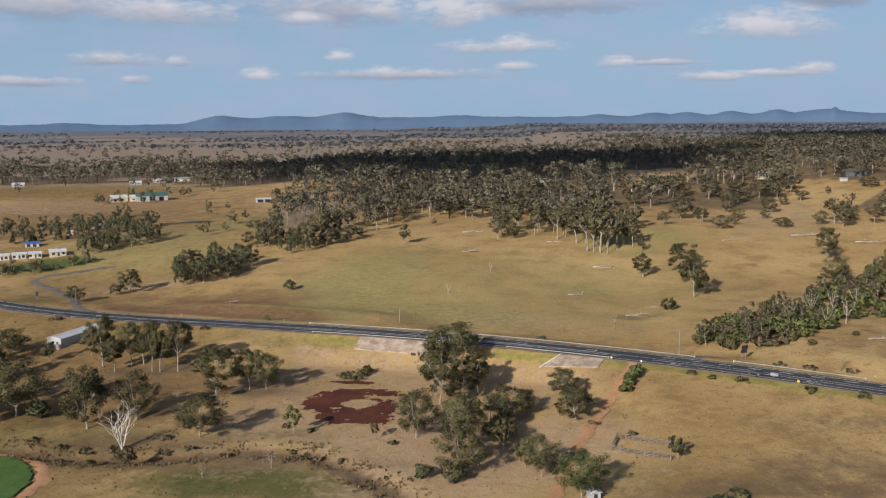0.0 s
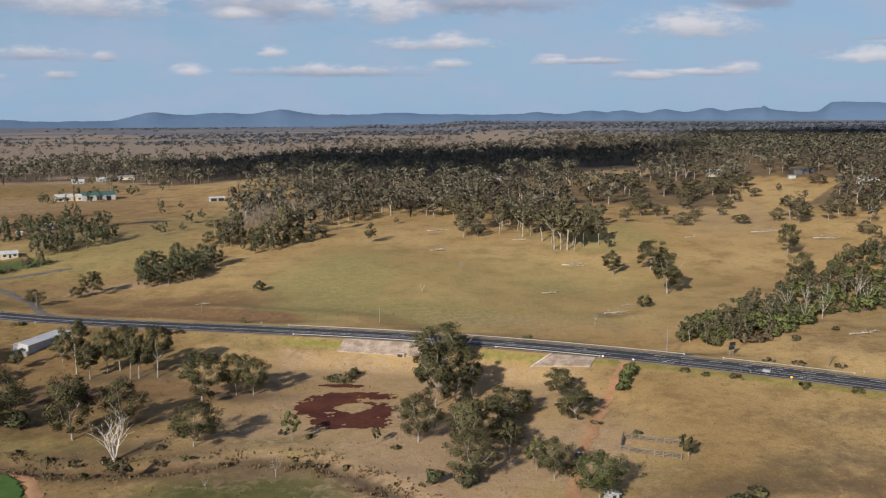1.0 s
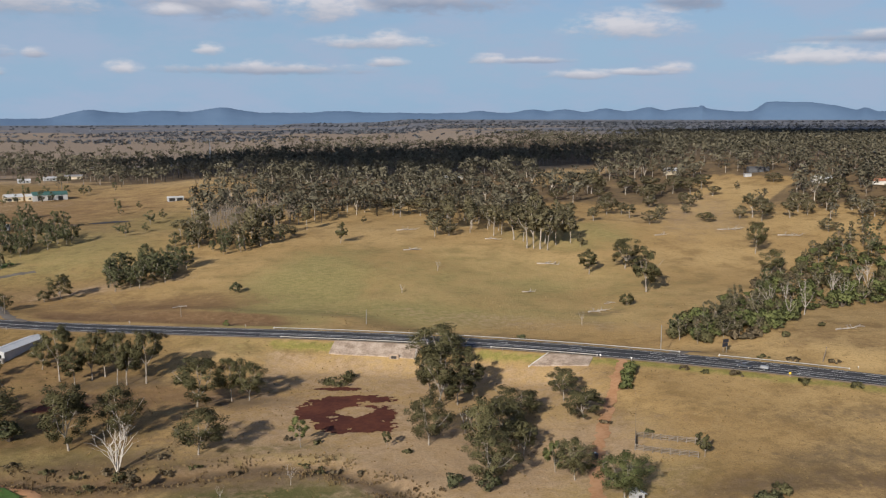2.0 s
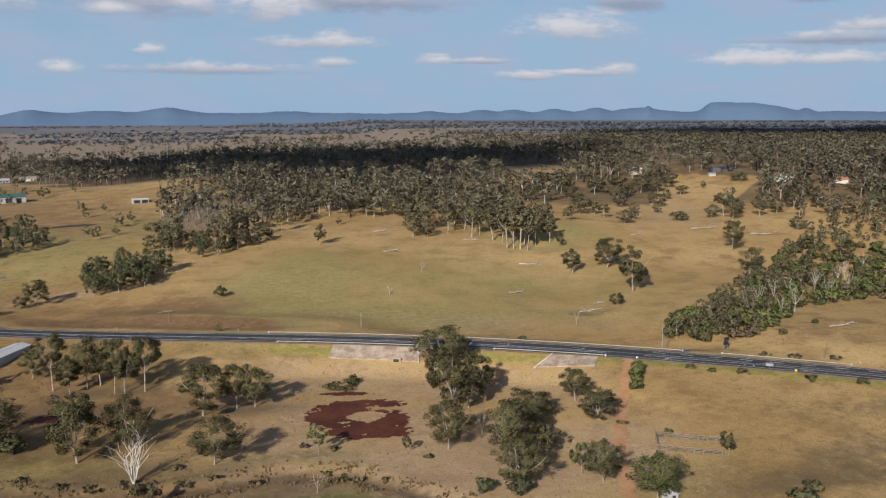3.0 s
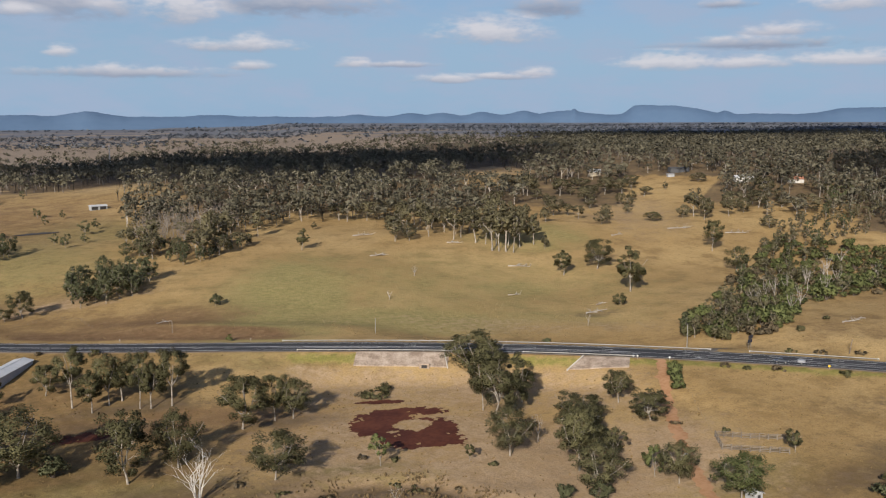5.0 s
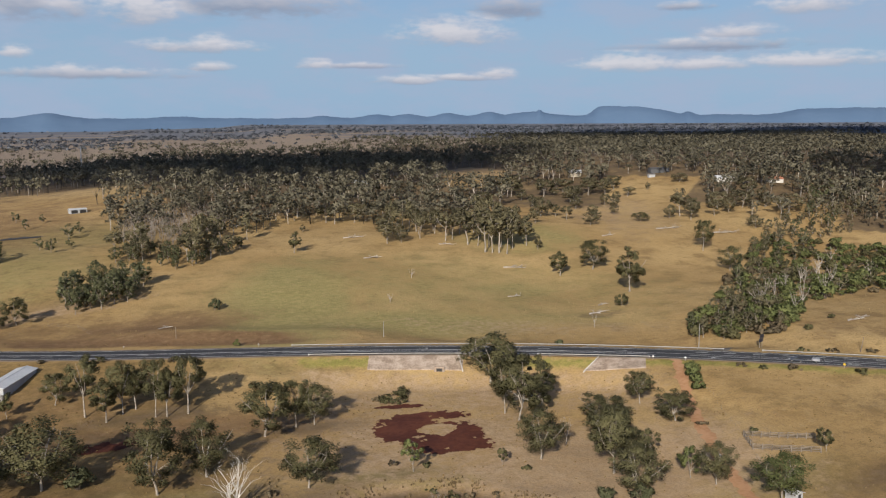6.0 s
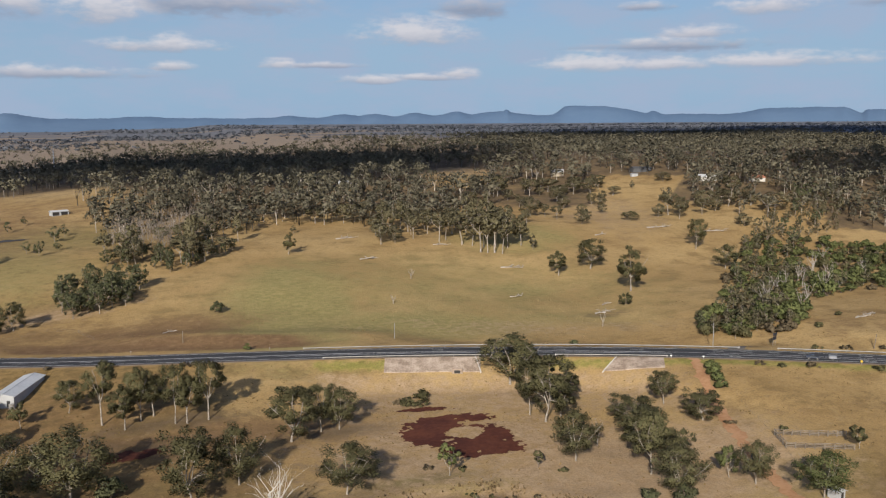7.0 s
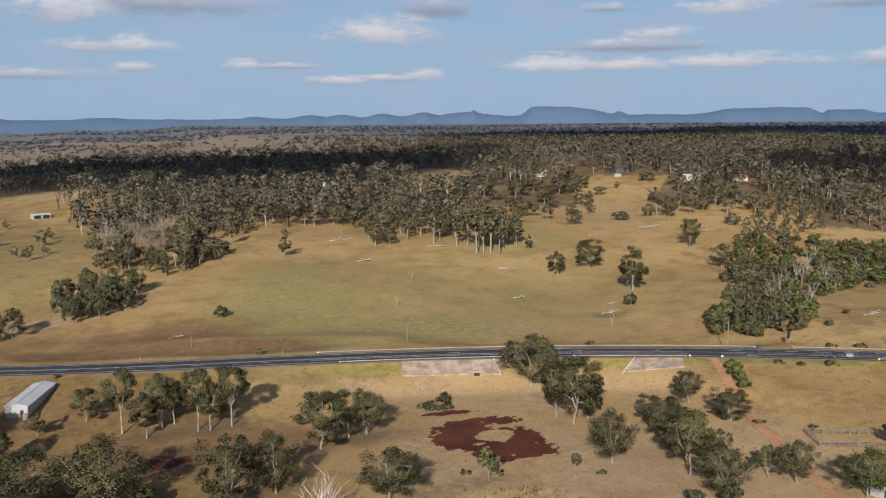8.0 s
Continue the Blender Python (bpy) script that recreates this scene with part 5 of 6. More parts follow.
def weed_shape(x, y):
    n = field(x, y, 9, 3) - 0.5 + 0.7 * (field(x, y, 3.5, 7) - 0.5) + 0.5 * (field(x, y, 1.7, 9) - 0.5)
    s = np.maximum.reduce([blob(x, y, -35, 283, 11, 13), blob(x, y, -25.5, 268.5, 10.0, 7.5, -25), blob(x, y, -27, 293, 13, 4.2, -6), blob(x, y, -20, 278, 6, 9, 20), blob(x, y, -31, 305, 9, 2.4, -12), blob(x, y, -33, 268, 7, 6)])
    hole = blob(x, y, -27.5, 281, 6.0, 4.2)
    return s + 0.5 * n - 1.2 * np.clip(hole * 1.6 - 0.5, 0, 1)


patch("water", weed_shape, -56, 0, 255, 312, 0.42, WEED, 0.14, "dried pond covered in dark red water fern", "pond")
patch("water", lambda x, y: blob(x, y, -119, 296, 9, 4.5, 10) + 0.6 * (field(x, y, 6, 13) - 0.5) + 0.3 * (field(x, y, 2.2, 14) - 0.5), -135, -103, 288, 304, 0.5, WEED, 0.14, "small patch of dark red fern under the gums", "pond")
patch("crop_field", lambda x, y: np.where(((x + 131) / 27.0) ** 2 + ((y - 213) / 26.5) ** 2 < 1, 1.0, 0.0), -165, -95, 180, 245, 0.9, CROP, 0.35, "lush green irrigated crop with a curved edge", "crop")
patch("water", lambda x, y: blob(x, y, -180, 655, 15, 4.5, 12) + 0.4 * (field(x, y, 6, 23) - 0.5), -205, -155, 644, 668, 0.8, DAM, 0.2, "muddy farm dam low in the far paddock", "dam")
patch("lawn", lambda x, y: blob(x, y, -226, 512, 27, 9.5, 25) + 0.25 * (field(x, y, 8, 27) - 0.5), -262, -190, 490, 536, 1.0, LAWN, 0.12, "watered green lawn before the white blocks", "lawn")
on_ground_strip("headland", [(-131 + 29.5 * math.cos(a), 213 + 29 * math.sin(a)) for a in (2.6, 2.2, 1.8, 1.4, 1.0, 0.6, 0.2, -0.2, -0.6, -1.0)], 1.6, DIRT, 0.16, "bare dirt headland round the crop")

# ---- smaller plants ----
def put(ob, x, y, turn=0.0, size=1.0, tall=1.0):
    ob.matrix_basis = stand(ob, x, y, turn, size, tall)
    return ob


def dead_tree(seed, x, y, h, crown, label, lumps=26, category="dead tree", name="dead_tree", girth=1.3, bark=BARK_DEAD):
    ob = gum_tree(name, seed, h, crown, bark=bark, leaves=0, label=label, category=category, fork=0.25, limbs=5, lumps=lumps, low=0.3, ragged=0.5, girth=girth, twig=1.5)
    return put(ob, x, y)


def fan_tree(seed, x, y, h, label):
    """A bare dead tree whose stems fan out from its foot."""
    rng = random.Random(seed)
    v, f = [], []

    def branch(p, d, length, r, level):
        for k in range(3):
            q = p + d * length / 3
            tube(v, f, p, q, r, r * 0.8, 6 if level < 2 else 4)
            p, r = q, r * 0.8
            d = (d + Vector((rng.uniform(-0.13, 0.13), rng.uniform(-0.13, 0.13), 0.10))).normalized()
            if level < 3 and k:
                for _ in range(2 if level == 0 else 1):
                    side = (d + Vector((rng.uniform(-0.9, 0.9), rng.uniform(-0.9, 0.9), 0.05))).normalized()
                    branch(p, side, length * rng.uniform(0.45, 0.7), r * 0.7, level + 1)

    for k in range(6):
        a = k * 1.05 + rng.uniform(-0.2, 0.2)
        tip = rng.uniform(0.12, 0.52)
        branch(Vector((0, 0, -0.3)), Vector((math.cos(a) * tip, math.sin(a) * tip, 1)).normalized(), h * rng.uniform(0.5, 0.7), 0.26, 0)
    z = max(c.z for c in v)
    for c in v:
        c.z *= h / z
    top = tagged(new("dead_tree"), label, "dead tree")
    part_np("trunk", [tuple(c) for c in v], np.array(f), BARK_WHITE, top, smooth=True)
    return put(top, x, y)


BARK_WHITE = material("white_dead_wood", ((0.46, 0.42, 0.37), (0.68, 0.64, 0.58)), 0.6, 6, 0.8, bump=0.03)
fan_tree(201, -89.6, 241.2, 17.0, "bare bleached dead gum with many fanning white stems")
dead_tree(202, -45.4, 226.2, 6.0, 6.5, "small leafless grey shrub on the creek bank", 40, "dead shrub", "dead_shrub")
dead_tree(203, -61.7, 219.6, 4.2, 2.6, "thin leafless sapling on the creek bank", 14, "dead shrub", "dead_shrub")
dead_tree(204, 3.4, 258.6, 9.0, 6.0, "pale dead tree with thin twigs", 30)
dead_tree(205, 71.1, 369.8, 6.5, 2.5, "leaning dead stem in the paddock", 7)
dead_tree(206, 25.3, 484.0, 6.2, 6.5, "dead crooked paddock tree with a few limbs", 26, girth=2.2)
dead_tree(207, 2.1, 441.6, 5.5, 6.0, "low dead tree broken near its base", 22, girth=2.2)
for k, (x, y, h) in enumerate(((138, 351, 12), (150, 362, 13), (178, 384, 12), (205, 405, 12), (240, 432, 13), (265, 452, 12), (146, 338, 11), (158, 348, 12), (163, 372, 13), (190, 372, 13), (196, 392, 12), (218, 398, 13), (228, 420, 12), (252, 410, 12))):
    dead_tree(220 + k, x, y, h, h * 0.68, "bleached dead gum standing in the scrub", 26)
gray = np.random.default_rng(71)
stem = dead_tree(240, -100, 640, 13, 7.0, "grey leafless gum in the thinned wood", 44, girth=0.9, bark=BARK_GREY)
for x, y in scatter(gray, [(-120, 590), (-92, 575), (-52, 640), (-58, 720), (-110, 740)], 5.2):
    tagged(copy_thing(stem, stand(None, x, y, gray.uniform(0, 360), gray.uniform(0.7, 1.15))), group="leafless trees in the western wood")


def small_tree(seed, x, y, h, crown, leaf, label, size=0.42, lumps=22, low=0.25):
    ob = gum_tree("small_tree", seed, h, crown, leaf, BARK, 90, size * 0.68, label, "tree", fork=0.2, limbs=4, lumps=lumps, low=low, ragged=0.4)
    return put(ob, x, y)


small_tree(301, -43.5, 251.4, 9.0, 6.2, LEAF_BRIGHT, "young light-green gum beside the dry pond")
small_tree(302, -20.0, 248.8, 5.4, 3.0, LEAF, "slender sapling in the bare flat", 0.3)
small_tree(303, 21.1, 224.4, 8.4, 7.0, LEAF_BRIGHT, "light-green young gum beside the track", 0.45)
small_tree(304, 59.4, 220.8, 6.4, 5.4, LEAF, "small dull tree at the corner of the yard", 0.4)
small_tree(305, -77.5, 446.0, 5.6, 6.6, LEAF_DARK, "round dark green tree alone in the pasture", 0.4, 30, 0.12)
small_tree(306, 101.5, 400.5, 5.4, 8.0, LEAF, "low spreading olive tree in the pasture", 0.45, 26, 0.12)
small_tree(307, 16.0, 238.0, 10.0, 8.0, LEAF, "small gum among the trees by the track", 0.45)
small_tree(308, -148.0, 330.0, 8.0, 7.0, LEAF, "small gum near the long shed", 0.45)


def bush(seed, x, y, h, w, leaf, label, leaves=56, size=0.34, lumps=14, turn=0.0):
    ob = shrub("bush", seed, h, w, leaf, leaves, size, label, "bush", lumps)
    return put(ob, x, y, turn)


bush(401, -124.3, 268.4, 8.5, 7.5, LEAF_DARK, "dense dark green bush beside the gums", 70, 0.45, 22)
for k, (x, y, h, w) in enumerate(((63.0, 287.0, 4.6, 5.0), (60.5, 282.5, 5.0, 5.6), (58.5, 278.0, 4.6, 5.2), (57.0, 274.0, 3.6, 4.6))):
    bush(410 + k, x, y, h, w, LEAF_BRIGHT, "thick green hedge-like bush beside the dirt track", 60, 0.4, 16)
bush(420, 61.5, 191.5, 4.6, 7.0, LEAF_DARK, "round dark bush in the dry paddock", 60, 0.4, 18)
bush(421, 67.0, 195.5, 2.6, 6.5, LEAF, "low olive bush in the dry paddock", 60, 0.36, 16)
bush(430, -83.5, 229.0, 6.5, 4.2, LEAF_DRY, "tall tangled dry thicket under the dead gum", 50, 0.36, 18)
bush(429, -88.0, 236.5, 4.0, 5.0, LEAF, "scraggly olive bush at the foot of the dead gum", 40, 0.36, 12)
bush(426, -28.0, 316.0, 3.8, 6.5, LEAF, "olive shrub heap at the head of the pond", 50, 0.38, 16)
bush(424, -32.0, 311.5, 3.0, 12.0, LEAF, "low green thicket at the head of the pond", 50, 0.4, 22)
bush(425, -37.0, 315.0, 2.0, 5.0, LEAF_DRY, "scraggly dry bush near the pond", 30, 0.36, 8)
bush(426, 36.8, 332.5, 2.8, 4.2, LEAF_DARK, "small dark bush behind the guard rail", 50, 0.35, 10)
bush(427, 2.5, 216.5, 5.5, 6.5, LEAF_DARK, "deep green bush under the tall gums", 60, 0.4, 16)
bush(428, -5.5, 219.5, 5.0, 5.5, LEAF_DARK, "dark green bush on the creek bank", 60, 0.4, 14)
for k, (x, off, h, w, leaf) in enumerate(((100, -11.5, 2.2, 8.0, LEAF_DRY), (86, -11, 1.6, 4.0, LEAF_DRY), (92, -12, 1.4, 4.0, LEAF), (117, -12, 2.8, 4.6, LEAF), (129, -11, 2.8, 4.0, LEAF), (112, 12, 1.8, 6.0, LEAF_DRY), (122, 13, 1.8, 5.0, LEAF_DRY), (137, 12, 2.2, 5.0, LEAF), (104, 13, 1.6, 6.0, LEAF),
                                          (-78, 9.5, 3.4, 3.2, LEAF_BRIGHT), (-95, -10, 2.2, 4.5, LEAF_DRY), (-120, -9.5, 2.6, 5.5, LEAF), (-165, -12, 2.4, 7.0, LEAF), (-140, -10, 2.0, 4.0, LEAF_DRY))):
    px, py, pz, turn = road_frame(x, off)
    bush(440 + k, px, py, h, w, leaf, "roadside bush in rough dry grass", 44, 0.36, 10)
for k, (x, y, h, w) in enumerate(((129, 310, 3.2, 4.2), (118, 318, 2.6, 3.5), (150, 322, 2.2, 3.0))):
    bush(460 + k, x, y, h, w, LEAF, "single bush in front of the scrub", 44, 0.36, 10)
for k, (x, y, h, w) in enumerate(((52, 240, 1.8, 4.0), (43, 252, 2.0, 4.0), (30, 225, 2.2, 4.5), (-28, 233, 1.6, 4.5), (-38, 236, 1.8, 6.0), (-60, 237, 1.4, 5.0), (-15, 245, 1.4, 3.5), (-47, 258, 1.6, 3.0), (-39, 254, 1.6, 3.0), (-92, 240, 2.2, 5.0), (-99, 240, 1.8, 5.0), (-77, 238, 2.0, 4.5), (-108, 243, 1.8, 5.0), (-118, 249, 1.6, 4.5), (-70, 240, 1.5, 4.5), (-34, 235, 1.6, 4.5), (-42, 240, 1.3, 4.5), (-80, 249, 1.4, 4.0), (-95, 230, 2.0, 5.0), (-104, 233, 1.6, 4.5))):
    bush(470 + k, x, y, h, w, LEAF_DRY if k % 2 else LEAF, "low scraggly bush in dry grass", 40, 0.34, 8)

# trees round the farm and on the western slope
rng = np.random.default_rng(81)
SLOPE = [(-300, 793), (-306, 800), (-296, 785), (-258, 800), (-190, 730), (-180, 690), (-172, 720), (-150, 640), (-147, 606), (-156, 588), (-163, 600), (-240, 850), (-220, 862), (-145, 660), (-330, 960), (-310, 950), (-290, 975), (-300, 781), (-288, 779), (-281, 786), (-286, 828), (-272, 836), (-255, 838), (-240, 834), (-296, 818), (-262, 786), (-410, 870), (-250, 690), (-244, 694)]
for rows, low, high, leaf, group in (
        (scatter(rng, [(-222, 536), (-212, 528), (-180, 556), (-186, 584), (-214, 572)], 6.0), 11, 18, LEAF_DARK, "trees beside the farm lawn"),
        (scatter(rng, [(-290, 566), (-262, 562), (-218, 584), (-200, 640), (-250, 650), (-290, 600)], 8.0), 9, 16, LEAF_DARK, "trees behind the farm"),
        (scatter(rng, [(-270, 476), (-226, 494), (-205, 512), (-200, 522), (-222, 508), (-272, 488)], 4.4), 7, 13, LEAF, "trees along the side road"),
        (SLOPE, 9, 15, LEAF_DARK, "single trees on the western slope")):
    for x, y in rows:
        gum((2, 4, 5)[int(rng.integers(3))], x, y, rng.uniform(low, high), group=group, leaf=leaf, tag="far", name="farm_tree", label="leafy tree near the farm buildings")


# tussocks of dry grass
STRAW = material("dry_tussocks", ((0.200, 0.140, 0.062), (0.290, 0.205, 0.095)), 0.05, 9, 0.95, island=0.15, through_light=0.2)
rng = np.random.default_rng(91)
n = 20000
tx, ty = rng.uniform(-190, 210, n), rng.uniform(185, 430, n)
off = (ty - road_y(tx)) * 0.92
clumpy = field(tx, ty, 26, 31) + 0.5 * (field(tx, ty, 7, 33) - 0.5)
keep = (np.abs(off) > 9) & (weed_shape(tx, ty) < 0.4) & (rng.random(n) < np.clip((clumpy - 0.42) * 2.4, 0.03, 1) * np.where(off > 0, 0.45, 1.0)) & ~((tx > -36) & (tx < 62) & (off < -6) & (off > -17)) & (((tx + 131) / 29) ** 2 + ((ty - 213) / 29) ** 2 > 1)
tx, ty = tx[keep], ty[keep]
m = len(tx)
size = rng.uniform(0.12, 0.40, m)
root = np.stack([tx, ty, ground_z(tx, ty) - 0.05], -1)
verts, faces = [], []
for k in range(3):
    a = rng.uniform(0, 6.28, m)
    side = np.stack([np.cos(a), np.sin(a), np.zeros(m)], -1) * (size * 0.9)[:, None]
    tip = np.stack([rng.normal(0, 0.25, m) * size, rng.normal(0, 0.25, m) * size, size * rng.uniform(0.7, 1.3, m)], -1)
    verts += [root - side, root + side, root + tip + side * 0.3, root + tip - side * 0.3]
faces = np.concatenate([np.stack([np.arange(m) + (4 * k + j) * m for j in range(4)], -1) for k in range(3)])
# rank brown growth along the creek
reed = 3600
rx, ry = rng.uniform(-140, 4, reed * 6), rng.uniform(178, 262, reed * 6)
near = strip(rx, ry, CREEK, 9.0)
keep = rng.random(len(rx)) < near * 0.85 * np.clip((field(rx, ry, 14, 51) - 0.35) * 3, 0, 1)
rx, ry = rx[keep], ry[keep]
k2 = len(rx)
big = rng.uniform(0.25, 0.7, k2)
root2 = np.stack([rx, ry, ground_z(rx, ry) - 0.1], -1)
rv = []
for k in range(3):
    a = rng.uniform(0, 6.28, k2)
    side = np.stack([np.cos(a), np.sin(a), np.zeros(k2)], -1) * (big * 0.5)[:, None]
    tip = np.stack([rng.normal(0, 0.3, k2) * big, rng.normal(0, 0.3, k2) * big, big * rng.uniform(0.8, 1.4, k2)], -1)
    rv += [root2 - side, root2 + side, root2 + tip + side * 0.2, root2 + tip - side * 0.2]
rf = np.concatenate([np.stack([np.arange(k2) + (4 * k + j) * k2 for j in range(4)], -1) for k in range(3)])
REED = material("rank_growth", ((0.130, 0.090, 0.048), (0.250, 0.180, 0.095)), 0.08, 8, 0.95, island=0.3, through_light=0.2)
tagged(part_np("reeds", np.concatenate(rv), rf, REED), "rank brown reeds and weeds along the creek", "reeds", kind="stuff")
tagged(part_np("grass", np.concatenate(verts), faces, STRAW), "dry straw-coloured tussocks scattered over the pasture", "grass", kind="stuff")


# ---- posts, signs, fences, logs ----
def round_post(bm, p, q, r0, r1, sides=8):
    v, f = [], []
    tube(v, f, Vector(p), Vector(q), r0, r1, sides)
    made = [bm.verts.new(c) for c in v]
    for face in f:
        bm.faces.new([made[i] for i in face])
    bm.faces.new(made[sides:])
    bm.faces.new(made[:sides][::-1])


def power_pole(x, y, h, label, arms=True, mat=TIMBER, lean=0.0):
    top = tagged(new("power_pole"), label, "pole")
    part("pole", one(round_post, (0, 0, -0.6), (lean, 0, h), 0.17, 0.11), mat, top)
    if arms:
        arm = part("cross_arm", one(box, -1.1, 1.1, -0.07, 0.07, h - 0.8, h - 0.62), TIMBER, top)
        for px in (-0.95, 0.0, 0.95):
            part("insulator", one(round_post, (px, 0, h - 0.62), (px, 0, h - 0.42), 0.06, 0.04, 6), PAINT_WHITE, arm)
    top.matrix_basis = pose(x, y, gz(x, y), 0, 0, 20)
    return top


power_pole(83.5, 313.3, 9.0, "pale slender pole behind the guard rail", False, STEEL)
power_pole(-18.8, 374.1, 6.0, "pale slender pole behind the guard rail", False, STEEL)
power_pole(-173.8, 419.7, 8.5, "weathered timber power pole at the side road", True)
power_pole(127.0, 281.7, 5.0, "leaning dark timber post near the highway", False, BARK_DARK, 1.6)
power_pole(-96, 398, 4.5, "short pale timber post above the bank", False, TIMBER)
mast = tagged(new("lattice_mast"), "tall white mast above the far woods", "mast")
for a in range(3):
    part("leg", one(round_post, (math.cos(a * 2.09) * 0.9, math.sin(a * 2.09) * 0.9, -0.5), (math.cos(a * 2.09) * 0.25, math.sin(a * 2.09) * 0.25, 34), 0.28, 0.2, 6), PAINT_WHITE, mast)
for k in range(12):
    z = 1.5 + 2.8 * k
    r = 0.9 - 0.65 * z / 34
    part("brace", one(box, -r - 0.08, r + 0.08, -0.1, 0.1, z, z + 0.16), PAINT_WHITE, mast)
mast.matrix_basis = pose(-170.6, 1178, gz(-170.6, 1178))


def sign(x, y, turn, post_h, w, h, mat, label, boards=1):
    top = tagged(new("road_sign"), label, "sign")
    for px in (-w * 0.3, w * 0.3):
        part("post", one(round_post, (px, 0.08, -0.4), (px, 0.08, post_h + h * boards), 0.07, 0.07, 6), STEEL, top)
    for k in range(boards):
        part("panel", one(box, -w / 2 + 0.3 * k, w / 2 + 0.3 * k, -0.05, 0.03, post_h + k * (h + 0.1), post_h + k * (h + 0.1) + h, 0.02), mat, top)
    top.matrix_basis = pose(x, y, gz(x, y), 0, 0, turn)
    return top


sign(103.6, 304.5, 20, 2.2, 2.6, 1.3, SIGN_BLUE, "dark blue double road sign on steel posts beside the highway", 2)
sign(-201.0, 439.2, -20, 1.4, 1.6, 2.4, SIGN_BLUE, "dark upright sign board on the grass at the junction")


def marker(x, off, mat, h, label, r=0.35):
    top = tagged(new("road_marker"), label, "road marker")
    part("post", one(round_post, (0, 0, -0.3), (0, 0, h), 0.08, 0.08, 6), STEEL, top)
    part("disc", one(box, -r, r, -0.05, 0.05, h - 0.1, h - 0.1 + 2 * r, 0.03), mat, top)
    px, py, pz, turn = road_frame(x, off)
    top.matrix_basis = pose(px, py, gz(px, py), 0, 0, turn)
    return top


marker(61.2, -7.9, PAINT_WHITE, 0.9, "white marker board at the track entrance", 0.28)
marker(70.5, -8.2, PAINT_WHITE, 0.9, "white marker board beside the track entrance", 0.28)
marker(113, -7.6, PAINT_YELLOW, 0.8, "yellow marker board at the end of the rail", 0.35)
for k, (x, off) in enumerate(((-70, 8.6), (-118, 8.6), (-160, -8.6), (140, -8.6), (128, 9.0))):
    marker(x, off, PAINT_WHITE, 0.9, "white roadside guide post", 0.14)


def rail_fence(points, label, rails=4, high=1.7, gap=2.6, mat=TIMBER, name="yard_fence", r=0.10):
    """Timber posts and rails along a line."""
    top = tagged(new(name), label, "fence")
    rng = random.Random(len(points) * 7 + int(points[0][0]))
    first = None
    for (ax, ay), (bx, by) in zip(points, points[1:]):
        n = max(1, round(math.hypot(bx - ax, by - ay) / gap))
        prev = None
        for k in range(n + 1):
            x, y = ax + (bx - ax) * k / n, ay + (by - ay) * k / n
            z = gz(x, y)
            part("post", one(round_post, (x, y, z - 0.4), (x + rng.uniform(-0.08, 0.08), y, z + high * rng.uniform(0.9, 1.1)), r * 1.3, r, 6), mat, top)
            if prev:
                for j in range(rails):
                    h = high * (0.25 + 0.7 * j / max(1, rails - 1))
                    part("rail", one(round_post, (prev[0], prev[1], prev[2] + h + rng.uniform(-0.1, 0.1)), (x, y, z + h + rng.uniform(-0.1, 0.1)), r * 0.8, r * 0.7, 5), mat, top)
            prev = (x, y, z)
    return top


rail_fence([(47.5, 239), (62.5, 228.5)], "weathered timber cattle yard rails in the dry paddock", 4, 1.7, 2.4, r=0.12)
rail_fence([(44.5, 231), (57.5, 220.5)], "weathered timber cattle yard rails in dry grass", 4, 1.7, 2.4, r=0.12)
rail_fence([(44.5, 231), (47.5, 239)], "short timber end of the cattle yard", 3, 1.8, 2.2, r=0.14)
rail_fence([(62, 286), (58, 268), (50, 246), (47.5, 239)], "wire fence with timber posts beside the track", 1, 1.2, 4.5, name="wire_fence", r=0.025)
rail_fence([(44.5, 231), (40, 222), (34, 205)], "wire fence below the cattle yard", 1, 1.2, 4.5, name="wire_fence", r=0.025)
rail_fence([(-160, 437), (-146, 447), (-134, 440), (-128, 424)], "old low fence along the edge of the trees", 2, 1.2, 5.0, name="wire_fence", r=0.03)


